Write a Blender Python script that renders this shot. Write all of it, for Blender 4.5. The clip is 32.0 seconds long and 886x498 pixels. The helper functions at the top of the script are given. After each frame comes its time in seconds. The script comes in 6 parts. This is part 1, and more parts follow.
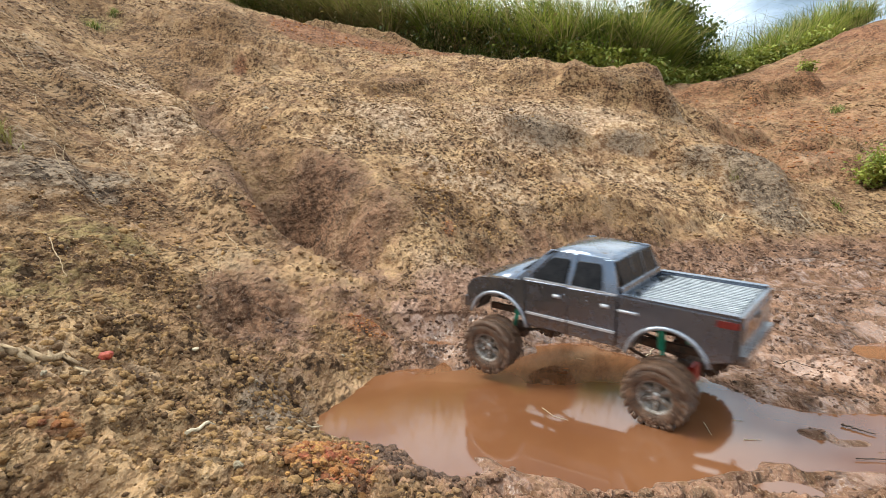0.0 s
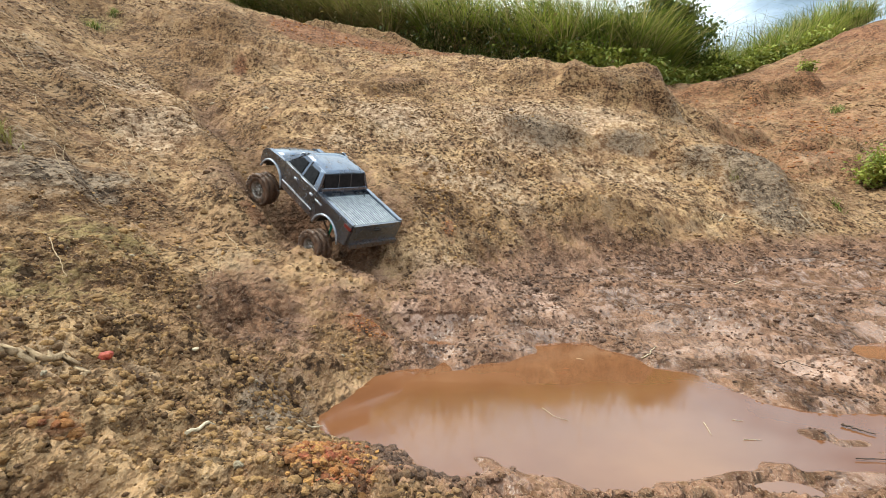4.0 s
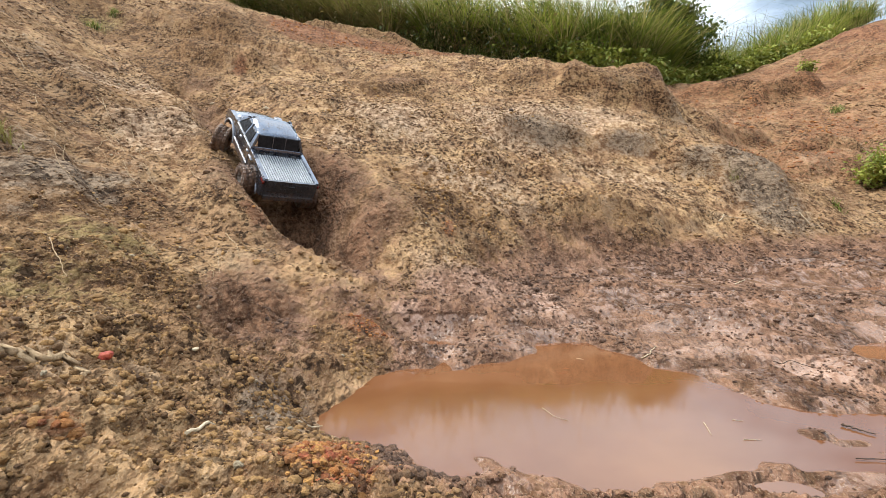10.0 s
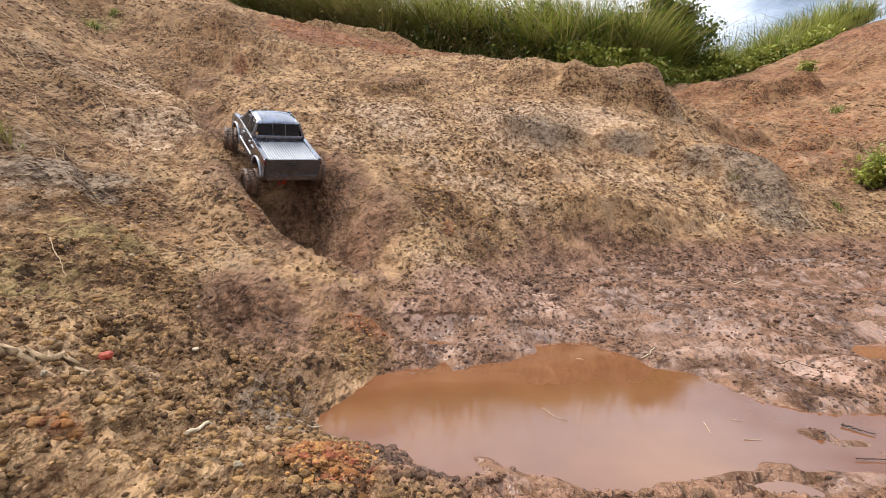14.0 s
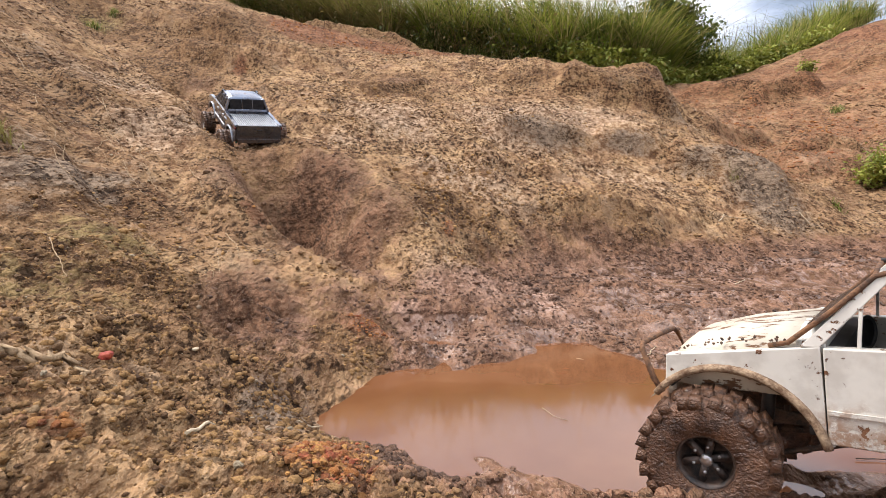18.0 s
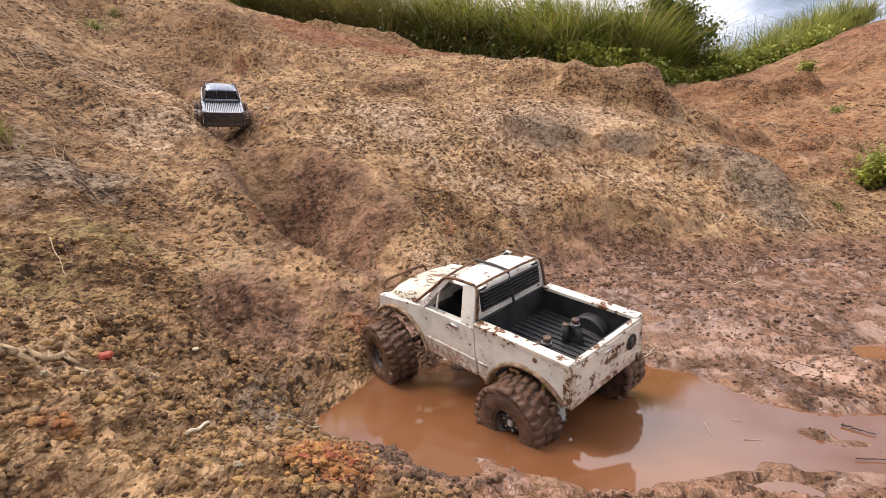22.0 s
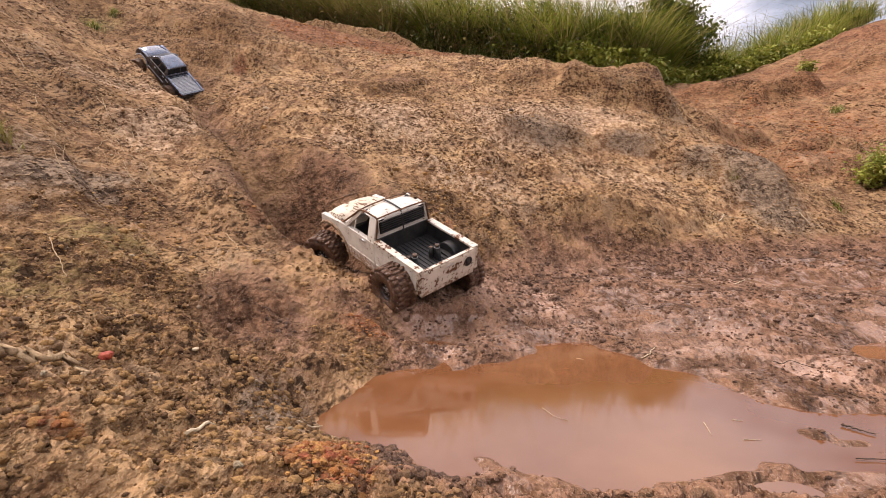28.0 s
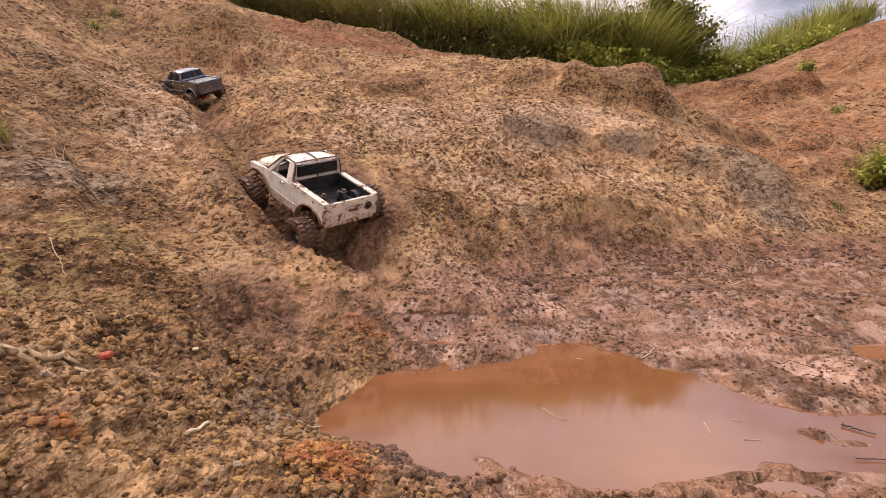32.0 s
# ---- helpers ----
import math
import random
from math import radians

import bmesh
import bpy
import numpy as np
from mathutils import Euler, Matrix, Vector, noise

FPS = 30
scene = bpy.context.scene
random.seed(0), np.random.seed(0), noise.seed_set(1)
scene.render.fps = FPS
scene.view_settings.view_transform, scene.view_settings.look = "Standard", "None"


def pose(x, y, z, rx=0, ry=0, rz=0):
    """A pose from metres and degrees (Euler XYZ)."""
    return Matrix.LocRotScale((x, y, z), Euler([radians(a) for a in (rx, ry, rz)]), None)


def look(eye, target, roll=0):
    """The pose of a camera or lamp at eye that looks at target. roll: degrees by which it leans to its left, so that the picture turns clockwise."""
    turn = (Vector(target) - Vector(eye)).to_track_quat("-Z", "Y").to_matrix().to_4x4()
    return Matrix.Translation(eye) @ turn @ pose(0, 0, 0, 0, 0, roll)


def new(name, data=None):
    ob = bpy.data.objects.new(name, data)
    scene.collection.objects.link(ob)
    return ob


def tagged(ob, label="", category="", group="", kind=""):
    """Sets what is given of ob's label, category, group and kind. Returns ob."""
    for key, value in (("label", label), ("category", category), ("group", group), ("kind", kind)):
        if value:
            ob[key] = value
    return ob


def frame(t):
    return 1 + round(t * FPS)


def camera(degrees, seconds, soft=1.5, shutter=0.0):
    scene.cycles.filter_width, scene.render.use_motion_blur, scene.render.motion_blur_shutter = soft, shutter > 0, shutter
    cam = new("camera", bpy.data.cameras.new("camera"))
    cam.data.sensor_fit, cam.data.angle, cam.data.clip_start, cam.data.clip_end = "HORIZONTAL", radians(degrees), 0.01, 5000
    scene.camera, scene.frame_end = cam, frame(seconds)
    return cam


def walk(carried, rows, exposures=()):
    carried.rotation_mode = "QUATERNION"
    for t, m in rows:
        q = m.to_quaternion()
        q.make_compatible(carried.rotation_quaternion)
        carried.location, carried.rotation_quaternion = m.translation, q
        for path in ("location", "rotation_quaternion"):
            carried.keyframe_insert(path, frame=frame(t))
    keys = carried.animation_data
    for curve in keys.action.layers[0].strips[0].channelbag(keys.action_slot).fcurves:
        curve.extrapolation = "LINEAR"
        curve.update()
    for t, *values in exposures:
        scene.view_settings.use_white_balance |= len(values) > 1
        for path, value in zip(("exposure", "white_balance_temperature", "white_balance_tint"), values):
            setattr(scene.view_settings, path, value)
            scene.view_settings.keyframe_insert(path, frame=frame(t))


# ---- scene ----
cam = camera(77.9, 32.0, soft=0.6, shutter=0.5)
EYE = pose(0, 0, 0.385, 83.5, 0, 0)
walk(cam, [(0, EYE), (32, EYE)], exposures=[(0, 0.31, 6380, 2), (2, 0.33, 6380, -2), (6, 0.33, 6430, 2), (10, 0.31, 6450, 6), (14, 0.25, 6530, 12), (22, 0.19, 6820, 17), (25, 0.13, 7100, 20), (28, 0.08, 7450, 25), (32, 0.05, 7650, 30)])

# ---- sky and sun ----
SUN_ELEVATION, SUN_TURN = 50, -70
world = bpy.data.worlds.new("sky")
scene.world = world
world.use_nodes = True


def sky():
    tree = world.node_tree
    tree.nodes.clear()
    add, link = tree.nodes.new, tree.links.new
    out, back = add("ShaderNodeOutputWorld"), add("ShaderNodeBackground")
    air = add("ShaderNodeTexSky")
    air.sky_type, air.sun_disc = "NISHITA", False
    air.sun_elevation, air.sun_rotation = radians(SUN_ELEVATION), radians(SUN_TURN)
    air.air_density, air.dust_density = 1.0, 1.5
    coord, turn = add("ShaderNodeTexCoord"), add("ShaderNodeMapping")
    turn.inputs["Scale"].default_value = (1.0, 1.0, 2.2)
    cloud = add("ShaderNodeTexNoise")
    cloud.inputs["Scale"].default_value, cloud.inputs["Detail"].default_value = 2.6, 7
    cloud.inputs["Roughness"].default_value = 0.55
    ramp = add("ShaderNodeValToRGB")
    ramp.color_ramp.elements[0].position, ramp.color_ramp.elements[1].position = 0.30, 0.48
    tone = add("ShaderNodeValToRGB")
    tone.color_ramp.elements[0].color, tone.color_ramp.elements[1].color = (13.0, 15.8, 20.0, 1), (21.5, 21.7, 22.6, 1)
    tone.color_ramp.elements[0].position, tone.color_ramp.elements[1].position = 0.38, 0.62
    mix = add("ShaderNodeMix")
    mix.data_type = "RGBA"
    # an overcast sky is brighter overhead than low down
    split, rise, lift = add("ShaderNodeSeparateXYZ"), add("ShaderNodeMapRange"), add("ShaderNodeVectorMath")
    for key, value in (("From Min", 0.0), ("From Max", 1.0), ("To Min", 0.70), ("To Max", 1.55)):
        rise.inputs[key].default_value = value
    lift.operation = "SCALE"
    link(coord.outputs["Generated"], split.inputs["Vector"])
    link(split.outputs["Z"], rise.inputs["Value"])
    link(tone.outputs["Color"], lift.inputs[0])
    link(rise.outputs["Result"], lift.inputs["Scale"])
    link(coord.outputs["Generated"], turn.inputs["Vector"])
    link(turn.outputs["Vector"], cloud.inputs["Vector"])
    link(cloud.outputs["Fac"], ramp.inputs["Fac"])
    link(cloud.outputs["Fac"], tone.inputs["Fac"])
    link(ramp.outputs["Color"], mix.inputs["Factor"])
    link(air.outputs["Color"], mix.inputs["A"])
    link(lift.outputs["Vector"], mix.inputs["B"])
    link(mix.outputs["Result"], back.inputs["Color"])
    back.inputs["Strength"].default_value = 0.062
    link(back.outputs["Background"], out.inputs["Surface"])


sky()
sun = new("sun", bpy.data.lights.new("sun", "SUN"))
sun.data.energy, sun.data.angle, sun.data.color = 3.6, radians(32), (1.0, 0.95, 0.88)
sun.matrix_world = look((3.0 * math.sin(radians(SUN_TURN)), 3.0 * math.cos(radians(SUN_TURN)), 3.5 * math.tan(radians(SUN_ELEVATION))), (0, 0, 0))


# ---- materials ----
class Nodes:
    """A small writer of shader nodes."""

    def __init__(self, name):
        self.mat = bpy.data.materials.new(name)
        self.mat.use_nodes = True
        self.tree = self.mat.node_tree
        self.bsdf = self.tree.nodes["Principled BSDF"]
        self.coord = self.add("ShaderNodeTexCoord").outputs["Object"]

    def add(self, kind):
        return self.tree.nodes.new(kind)

    def put(self, value, socket):
        if isinstance(value, bpy.types.NodeSocket):
            self.tree.links.new(value, socket)
        elif socket.type == "RGBA" and len(value) == 3:
            socket.default_value = (*value, 1)
        else:
            socket.default_value = value

    def noise(self, scale, detail=4, rough=0.55, stretch=None):
        n = self.add("ShaderNodeTexNoise")
        n.inputs["Scale"].default_value, n.inputs["Detail"].default_value, n.inputs["Roughness"].default_value = scale, detail, rough
        vec = self.coord
        if stretch:
            m = self.add("ShaderNodeMapping")
            m.inputs["Scale"].default_value = stretch
            self.put(vec, m.inputs["Vector"])
            vec = m.outputs["Vector"]
        self.put(vec, n.inputs["Vector"])
        return n.outputs["Fac"]

    def cells(self, scale, drawn=(1, 1, 1)):
        """Packed rounded grains: the distance from each grain's middle."""
        n, m = self.add("ShaderNodeTexVoronoi"), self.add("ShaderNodeMapping")
        n.inputs["Scale"].default_value = scale
        m.inputs["Scale"].default_value = drawn
        self.put(self.coord, m.inputs["Vector"])
        self.put(m.outputs["Vector"], n.inputs["Vector"])
        return n.outputs["Distance"]

    def ramp(self, fac, lo, hi, a=0.0, b=1.0):
        n = self.add("ShaderNodeMapRange")
        n.interpolation_type = "SMOOTHSTEP"
        for key, value in (("Value", fac), ("From Min", lo), ("From Max", hi), ("To Min", a), ("To Max", b)):
            self.put(value, n.inputs[key])
        return n.outputs["Result"]

    def math(self, op, a, b=0.0):
        n = self.add("ShaderNodeMath")
        n.operation, n.use_clamp = op, False
        self.put(a, n.inputs[0])
        self.put(b, n.inputs[1])
        return n.outputs[0]

    def mix(self, fac, a, b, how="MIX"):
        n = self.add("ShaderNodeMix")
        n.data_type, n.blend_type = "RGBA", how
        self.put(fac, n.inputs["Factor"])
        self.put(a, n.inputs["A"])
        self.put(b, n.inputs["B"])
        return n.outputs["Result"]

    def attr(self, name):
        n = self.add("ShaderNodeAttribute")
        n.attribute_name = name
        return n.outputs["Fac"]

    def island(self):
        return self.add("ShaderNodeNewGeometry").outputs["Random Per Island"]

    def height(self):
        n = self.add("ShaderNodeSeparateXYZ")
        self.put(self.coord, n.inputs[0])
        return n.outputs["Z"]

    def done(self, color, rough=0.8, metal=0.0, bump=None, depth=0.002, **more):
        self.put(color, self.bsdf.inputs["Base Color"])
        self.put(rough, self.bsdf.inputs["Roughness"])
        self.put(metal, self.bsdf.inputs["Metallic"])
        for key, value in more.items():
            self.put(value, self.bsdf.inputs[key.replace("_", " ")])
        if bump is not None:
            n = self.add("ShaderNodeBump")
            n.inputs["Strength"].default_value, n.inputs["Distance"].default_value = 1.0, depth
            self.put(bump, n.inputs["Height"])
            self.put(n.outputs["Normal"], self.bsdf.inputs["Normal"])
        return self.mat


def soil_material():
    n = Nodes("clay_soil")
    wet, red, grey, moss, damp_and_shade, pale = n.attr("wet"), n.attr("red"), n.attr("grey"), n.attr("moss"), n.attr("damp_and_shade"), n.attr("pale")
    drawn = (1.0, 0.5, 1.0)
    grit, fine, crumb, mid, broad, big = n.noise(520, 3, 0.7, drawn), n.noise(140, 4, 0.7, drawn), n.noise(58, 4, 0.65, drawn), n.noise(34, 4, 0.6, drawn), n.noise(13, 5, 0.6, drawn), n.noise(4.2, 5, 0.6, (1.0, 0.7, 1.0))
    pellets, gravel = n.cells(95, drawn=drawn), n.cells(230, drawn=drawn)
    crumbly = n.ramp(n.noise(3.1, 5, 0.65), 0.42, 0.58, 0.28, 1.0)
    crevice_shade = n.math("MULTIPLY", crumbly, n.ramp(wet, 0.3, 0.7, 1.0, 0.35))
    tone = n.math("ADD", n.math("MULTIPLY", broad, 0.38), n.math("ADD", n.math("MULTIPLY", mid, 0.36), n.math("ADD", n.math("MULTIPLY", crumb, 0.20), n.math("MULTIPLY", fine, 0.06))))
    tone = n.ramp(tone, 0.41, 0.585)
    dry = n.mix(tone, (0.17, 0.086, 0.040), (0.45, 0.285, 0.145))
    dry = n.mix(n.ramp(big, 0.46, 0.58, 0, 0.6), dry, n.mix(tone, (0.115, 0.055, 0.028), (0.31, 0.172, 0.09)))
    dry = n.mix(n.ramp(n.noise(7, 5, 0.6), 0.54, 0.64, 0, 0.35), dry, (0.44, 0.31, 0.20))
    clay = n.mix(tone, (0.125, 0.052, 0.027), (0.30, 0.145, 0.076))
    slate = n.mix(tone, (0.105, 0.070, 0.047), (0.30, 0.215, 0.145))
    green = n.mix(tone, (0.07, 0.045, 0.017), (0.27, 0.185, 0.078))
    mud = n.mix(tone, (0.082, 0.039, 0.023), (0.28, 0.154, 0.098))
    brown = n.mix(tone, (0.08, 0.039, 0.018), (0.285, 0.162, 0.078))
    edge = n.ramp(n.math("ADD", n.math("MULTIPLY", mid, 0.6), n.math("MULTIPLY", crumb, 0.4)), 0.38, 0.62, -0.2, 0.2)
    mud = n.mix(n.ramp(n.height(), 0.07, 0.16), mud, n.mix(tone, (0.075, 0.036, 0.019), (0.25, 0.14, 0.08)))
    chalk, silt = n.mix(tone, (0.23, 0.135, 0.078), (0.48, 0.335, 0.215)), n.mix(tone, (0.20, 0.105, 0.066), (0.42, 0.265, 0.19))
    for patch, shade in ((damp_and_shade, brown), (pale, chalk), (grey, slate), (moss, green), (red, clay), (wet, mud)):
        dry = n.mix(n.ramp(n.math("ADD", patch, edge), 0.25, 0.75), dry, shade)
    dry = n.mix(n.math("MULTIPLY", n.ramp(pale, 0.3, 0.7), n.ramp(n.height(), 0.16, 0.09)), dry, silt)
    soaked = n.mix(tone, (0.06, 0.026, 0.012), (0.21, 0.108, 0.06))
    dry = n.mix(n.ramp(n.math("ADD", wet, n.math("MULTIPLY", edge, 0.6)), 0.74, 1.0), dry, soaked)
    color = n.mix(n.ramp(grit, 0.55, 0.64, 0, 0.5), dry, n.mix(0.5, dry, (0.62, 0.49, 0.33)))
    # near-black in the bump's lows: shade between crumbs put into the colour
    color = n.mix(n.math("MULTIPLY", n.ramp(crumb, 0.49, 0.39, 0, 1.0), crevice_shade), color, n.mix(0.85, color, (0.02, 0.011, 0.006)))
    color = n.mix(n.math("MULTIPLY", n.ramp(mid, 0.43, 0.36, 0, 0.8), crevice_shade), color, n.mix(0.85, color, (0.02, 0.011, 0.006)))
    sleek = n.math("MULTIPLY", n.noise(9, 4, 0.6), n.ramp(n.height(), 0.09, 0.05))
    film = n.math("MAXIMUM", n.ramp(sleek, 0.42, 0.56, 0.66, 0.26), n.ramp(n.height(), 0.05, 0.09, 0.0, 0.8))
    gloss = n.ramp(n.math("ADD", wet, edge), 0.45, 0.9, 0.95, film)
    bump = n.math("ADD", n.math("MULTIPLY", fine, 0.25), n.math("ADD", n.math("MULTIPLY", crumb, 1.0), n.math("MULTIPLY", mid, 2.3)))
    bump = n.math("SUBTRACT", bump, n.math("ADD", n.math("MULTIPLY", pellets, 0.5), n.math("MULTIPLY", gravel, 0.18)))
    bump = n.math("MULTIPLY", bump, n.math("MULTIPLY", n.ramp(crumbly, 0.0, 1.0, 0.45, 1.15), n.ramp(wet, 0.3, 0.6, 1.0, n.ramp(sleek, 0.44, 0.58, 0.75, 0.2))))
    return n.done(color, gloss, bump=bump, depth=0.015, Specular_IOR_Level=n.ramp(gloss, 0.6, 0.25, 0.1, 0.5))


def clod_material(name, low, high):
    n = Nodes(name)
    wet, red = n.attr("wet"), n.attr("red")
    r = n.island()
    dry = n.mix(r, low, high)
    dry = n.mix(n.ramp(r, 0.988, 0.99), dry, (0.42, 0.34, 0.22))
    dry = n.mix(n.ramp(red, 0.4, 0.6), dry, n.mix(r, (0.30, 0.07, 0.02), (0.55, 0.24, 0.06)))
    dry = n.mix(n.ramp(wet, 0.3, 0.7), dry, n.mix(r, (0.085, 0.042, 0.024), (0.24, 0.132, 0.08)))
    fine = n.noise(260, 4, 0.7)
    color = n.mix(n.ramp(fine, 0.35, 0.65, 0.0, 0.5), dry, n.mix(0.5, dry, (0.05, 0.03, 0.015)))
    return n.done(color, n.ramp(wet, 0.4, 0.8, 0.95, 0.85), bump=n.math("ADD", fine, n.math("MULTIPLY", n.noise(700, 3, 0.6), 0.5)), depth=0.006)


def orange_material():
    n = Nodes("orange_clay")
    r = n.island()
    color = n.mix(r, (0.26, 0.10, 0.03), (0.52, 0.27, 0.075))
    color = n.mix(n.ramp(n.noise(40, 4, 0.6), 0.52, 0.60), color, n.mix(r, (0.30, 0.06, 0.025), (0.46, 0.15, 0.06)))
    fine = n.noise(300, 4, 0.7)
    return n.done(n.mix(n.ramp(fine, 0.36, 0.6, 0.6, 0.0), color, (0.10, 0.045, 0.015)), 0.9, bump=fine, depth=0.003)


def water_material():
    n = Nodes("muddy_water")
    swirl = n.noise(4.5, 4, 0.5)
    color = n.mix(n.ramp(swirl, 0.35, 0.7), (0.150, 0.060, 0.025), (0.185, 0.078, 0.034))
    wave = n.math("ADD", n.math("MULTIPLY", n.noise(6, 1, 0.3), 1.0), n.math("MULTIPLY", n.noise(40, 1, 0.5), 0.02))
    return n.done(color, 0.05, bump=wave, depth=0.0005, IOR=1.65)


def paint_material(name, base, rust, dirt, amount=0.5, gloss=0.28, metal=0.0, low=0.03, chip=130, coat=0.0, drawn=None):
    """Model body paint with chips of rust and splashed clay that thickens low down the body."""
    n = Nodes(name)
    grime, spots, fine = n.noise(26, 5, 0.6), n.noise(chip, 5, 0.7, drawn), n.noise(320, 3, 0.6)
    color = n.mix(n.ramp(grime, 0.38, 0.62, 0, 0.8), base, [c * 0.72 + d * 0.12 for c, d in zip(base, dirt)])
    rusty = n.ramp(n.math("ADD", spots, n.ramp(grime, 0.3, 0.7, -0.1, 0.12)), 0.70 - 0.14 * amount, 0.73 - 0.12 * amount)
    color = n.mix(rusty, color, n.mix(fine, rust, [c * 0.35 for c in rust]))
    splash = n.ramp(n.math("ADD", n.height(), n.math("MULTIPLY", n.math("SUBTRACT", grime, 0.5), 0.09)), low + 0.012, low - 0.018)
    splash = n.math("MULTIPLY", splash, n.ramp(spots, 0.36, 0.56))
    color = n.mix(n.math("MULTIPLY", splash, 0.85), color, dirt)
    rough = n.math("MAXIMUM", n.math("MULTIPLY", splash, 0.85), n.math("MAXIMUM", n.math("MULTIPLY", rusty, 0.8), n.ramp(grime, 0.3, 0.7, gloss, gloss + 0.16)))
    return n.done(color, rough, metal, bump=n.math("ADD", n.math("MULTIPLY", splash, 0.5), n.math("MULTIPLY", rusty, -0.5)), depth=0.001, Coat_Weight=coat, Coat_Roughness=0.1)


def plain_material(name, a, b, rough=0.6, metal=0.0, scale=60, depth=0.0006, **more):
    n = Nodes(name)
    grain, fine = n.noise(scale, 5, 0.6), n.noise(scale * 6, 3, 0.6)
    return n.done(n.mix(n.ramp(n.math("ADD", n.math("MULTIPLY", grain, 0.7), n.math("MULTIPLY", fine, 0.3)), 0.36, 0.64), a, b), rough, metal, bump=fine, depth=depth, **more)


def leaf_material(name, a, b, dead=None, share=0.15):
    n = Nodes(name)
    r = n.island()
    color = n.mix(r, a, b)
    color = n.mix(n.ramp(n.noise(2.6, 4, 0.6), 0.42, 0.56, 0, 0.9), color, [c * 0.55 for c in a])
    if dead:
        mottled = n.math("FRACT", n.math("MULTIPLY", r, 17.3))
        color = n.mix(n.ramp(mottled, 1.0 - share, 1.0 - share + 0.02), color, dead)
    glow, both = n.add("ShaderNodeBsdfTranslucent"), n.add("ShaderNodeMixShader")
    n.put(n.mix(0.5, color, (0.38, 0.40, 0.08)), glow.inputs["Color"])
    both.inputs["Fac"].default_value = 0.25
    n.put(n.bsdf.outputs["BSDF"], both.inputs[1])
    n.put(glow.outputs["BSDF"], both.inputs[2])
    n.put(both.outputs["Shader"], n.tree.nodes["Material Output"].inputs["Surface"])
    return n.done(color, 0.6, Specular_IOR_Level=0.3)


SOIL, WATER, ORANGE = soil_material(), water_material(), orange_material()
CLOD = clod_material("soil_clods", (0.105, 0.049, 0.017), (0.53, 0.30, 0.11))
GRAVEL = clod_material("slope_crumbs", (0.13, 0.066, 0.032), (0.43, 0.27, 0.145))
EDGE_PAINT = paint_material("rust_eaten_white_edge", (0.60, 0.53, 0.42), (0.16, 0.07, 0.03), (0.20, 0.10, 0.05), 1.5, 0.5, low=0.02, chip=150)
WHITE_PAINT = paint_material("rusty_white_paint", (0.66, 0.64, 0.575), (0.19, 0.075, 0.028), (0.25, 0.125, 0.06), 0.30, 0.30, low=0.03)
TAIL_PAINT = paint_material("peeling_white_paint", (0.66, 0.60, 0.50), (0.20, 0.085, 0.035), (0.25, 0.125, 0.06), 0.95, 0.4, low=0.03, chip=85)
HOOD_PAINT = paint_material("rust_streaked_white_paint", (0.60, 0.53, 0.41), (0.22, 0.105, 0.045), (0.25, 0.125, 0.06), 0.85, 0.45, low=0.02, chip=90, drawn=(0.22, 1, 1))
SILVER_PAINT = paint_material("dusty_silver_paint", (0.135, 0.165, 0.22), (0.16, 0.12, 0.09), (0.17, 0.10, 0.06), 0.25, 0.16, 0.9, low=0.03, coat=0.9)
GREY_PAINT = paint_material("scuffed_grey_paint", (0.10, 0.118, 0.145), (0.30, 0.28, 0.26), (0.19, 0.12, 0.08), 0.35, 0.2, 0.85, low=0.035, coat=0.8)
COVER = plain_material("dusty_silver_cover", (0.30, 0.32, 0.34), (0.50, 0.52, 0.53), 0.35, 0.3)
FLARE = plain_material("silver_flare", (0.24, 0.26, 0.30), (0.40, 0.42, 0.46), 0.35, 0.5)
TRIM = plain_material("pale_trim", (0.42, 0.43, 0.46), (0.62, 0.63, 0.66), 0.3, 0.35)
MUDDY_EDGE = plain_material("caked_clay", (0.12, 0.062, 0.03), (0.42, 0.30, 0.19), 0.8, scale=70, depth=0.002)
BLACK = plain_material("black_plastic", (0.012, 0.012, 0.013), (0.04, 0.038, 0.036), 0.5)
BED_LINER = plain_material("dusty_bed_liner", (0.006, 0.007, 0.008), (0.028, 0.026, 0.025), 0.55, scale=40)
GLASS = plain_material("smoked_plastic_window", (0.008, 0.009, 0.011), (0.02, 0.02, 0.022), 0.2, Specular_IOR_Level=0.15)
STEEL = plain_material("bright_steel", (0.45, 0.44, 0.43), (0.62, 0.61, 0.6), 0.3, 0.9)
DARK_STEEL = plain_material("muddy_steel", (0.03, 0.025, 0.022), (0.16, 0.09, 0.055), 0.65, 0.2, scale=90, depth=0.002)
RUST = plain_material("rusty_cage_tube", (0.055, 0.03, 0.018), (0.23, 0.11, 0.05), 0.85, scale=70, depth=0.0015)
TYRE = plain_material("mud_caked_rubber", (0.035, 0.016, 0.009), (0.165, 0.080, 0.042), 0.32, scale=55, depth=0.0045)
TYRE_DRY = plain_material("muddy_black_rubber", (0.045, 0.023, 0.013), (0.19, 0.10, 0.055), 0.42, scale=60, depth=0.0035)
RIM_DARK = plain_material("black_rim", (0.012, 0.011, 0.011), (0.09, 0.055, 0.038), 0.45, scale=90)
RIM_PALE = plain_material("muddy_alloy_rim", (0.20, 0.155, 0.12), (0.46, 0.42, 0.38), 0.5, 0.4, scale=120)
RED_LENS = plain_material("red_lens", (0.10, 0.010, 0.010), (0.17, 0.022, 0.018), 0.25)
RED_METAL = plain_material("red_anodised_cover", (0.35, 0.02, 0.015), (0.45, 0.05, 0.03), 0.35, 0.4)
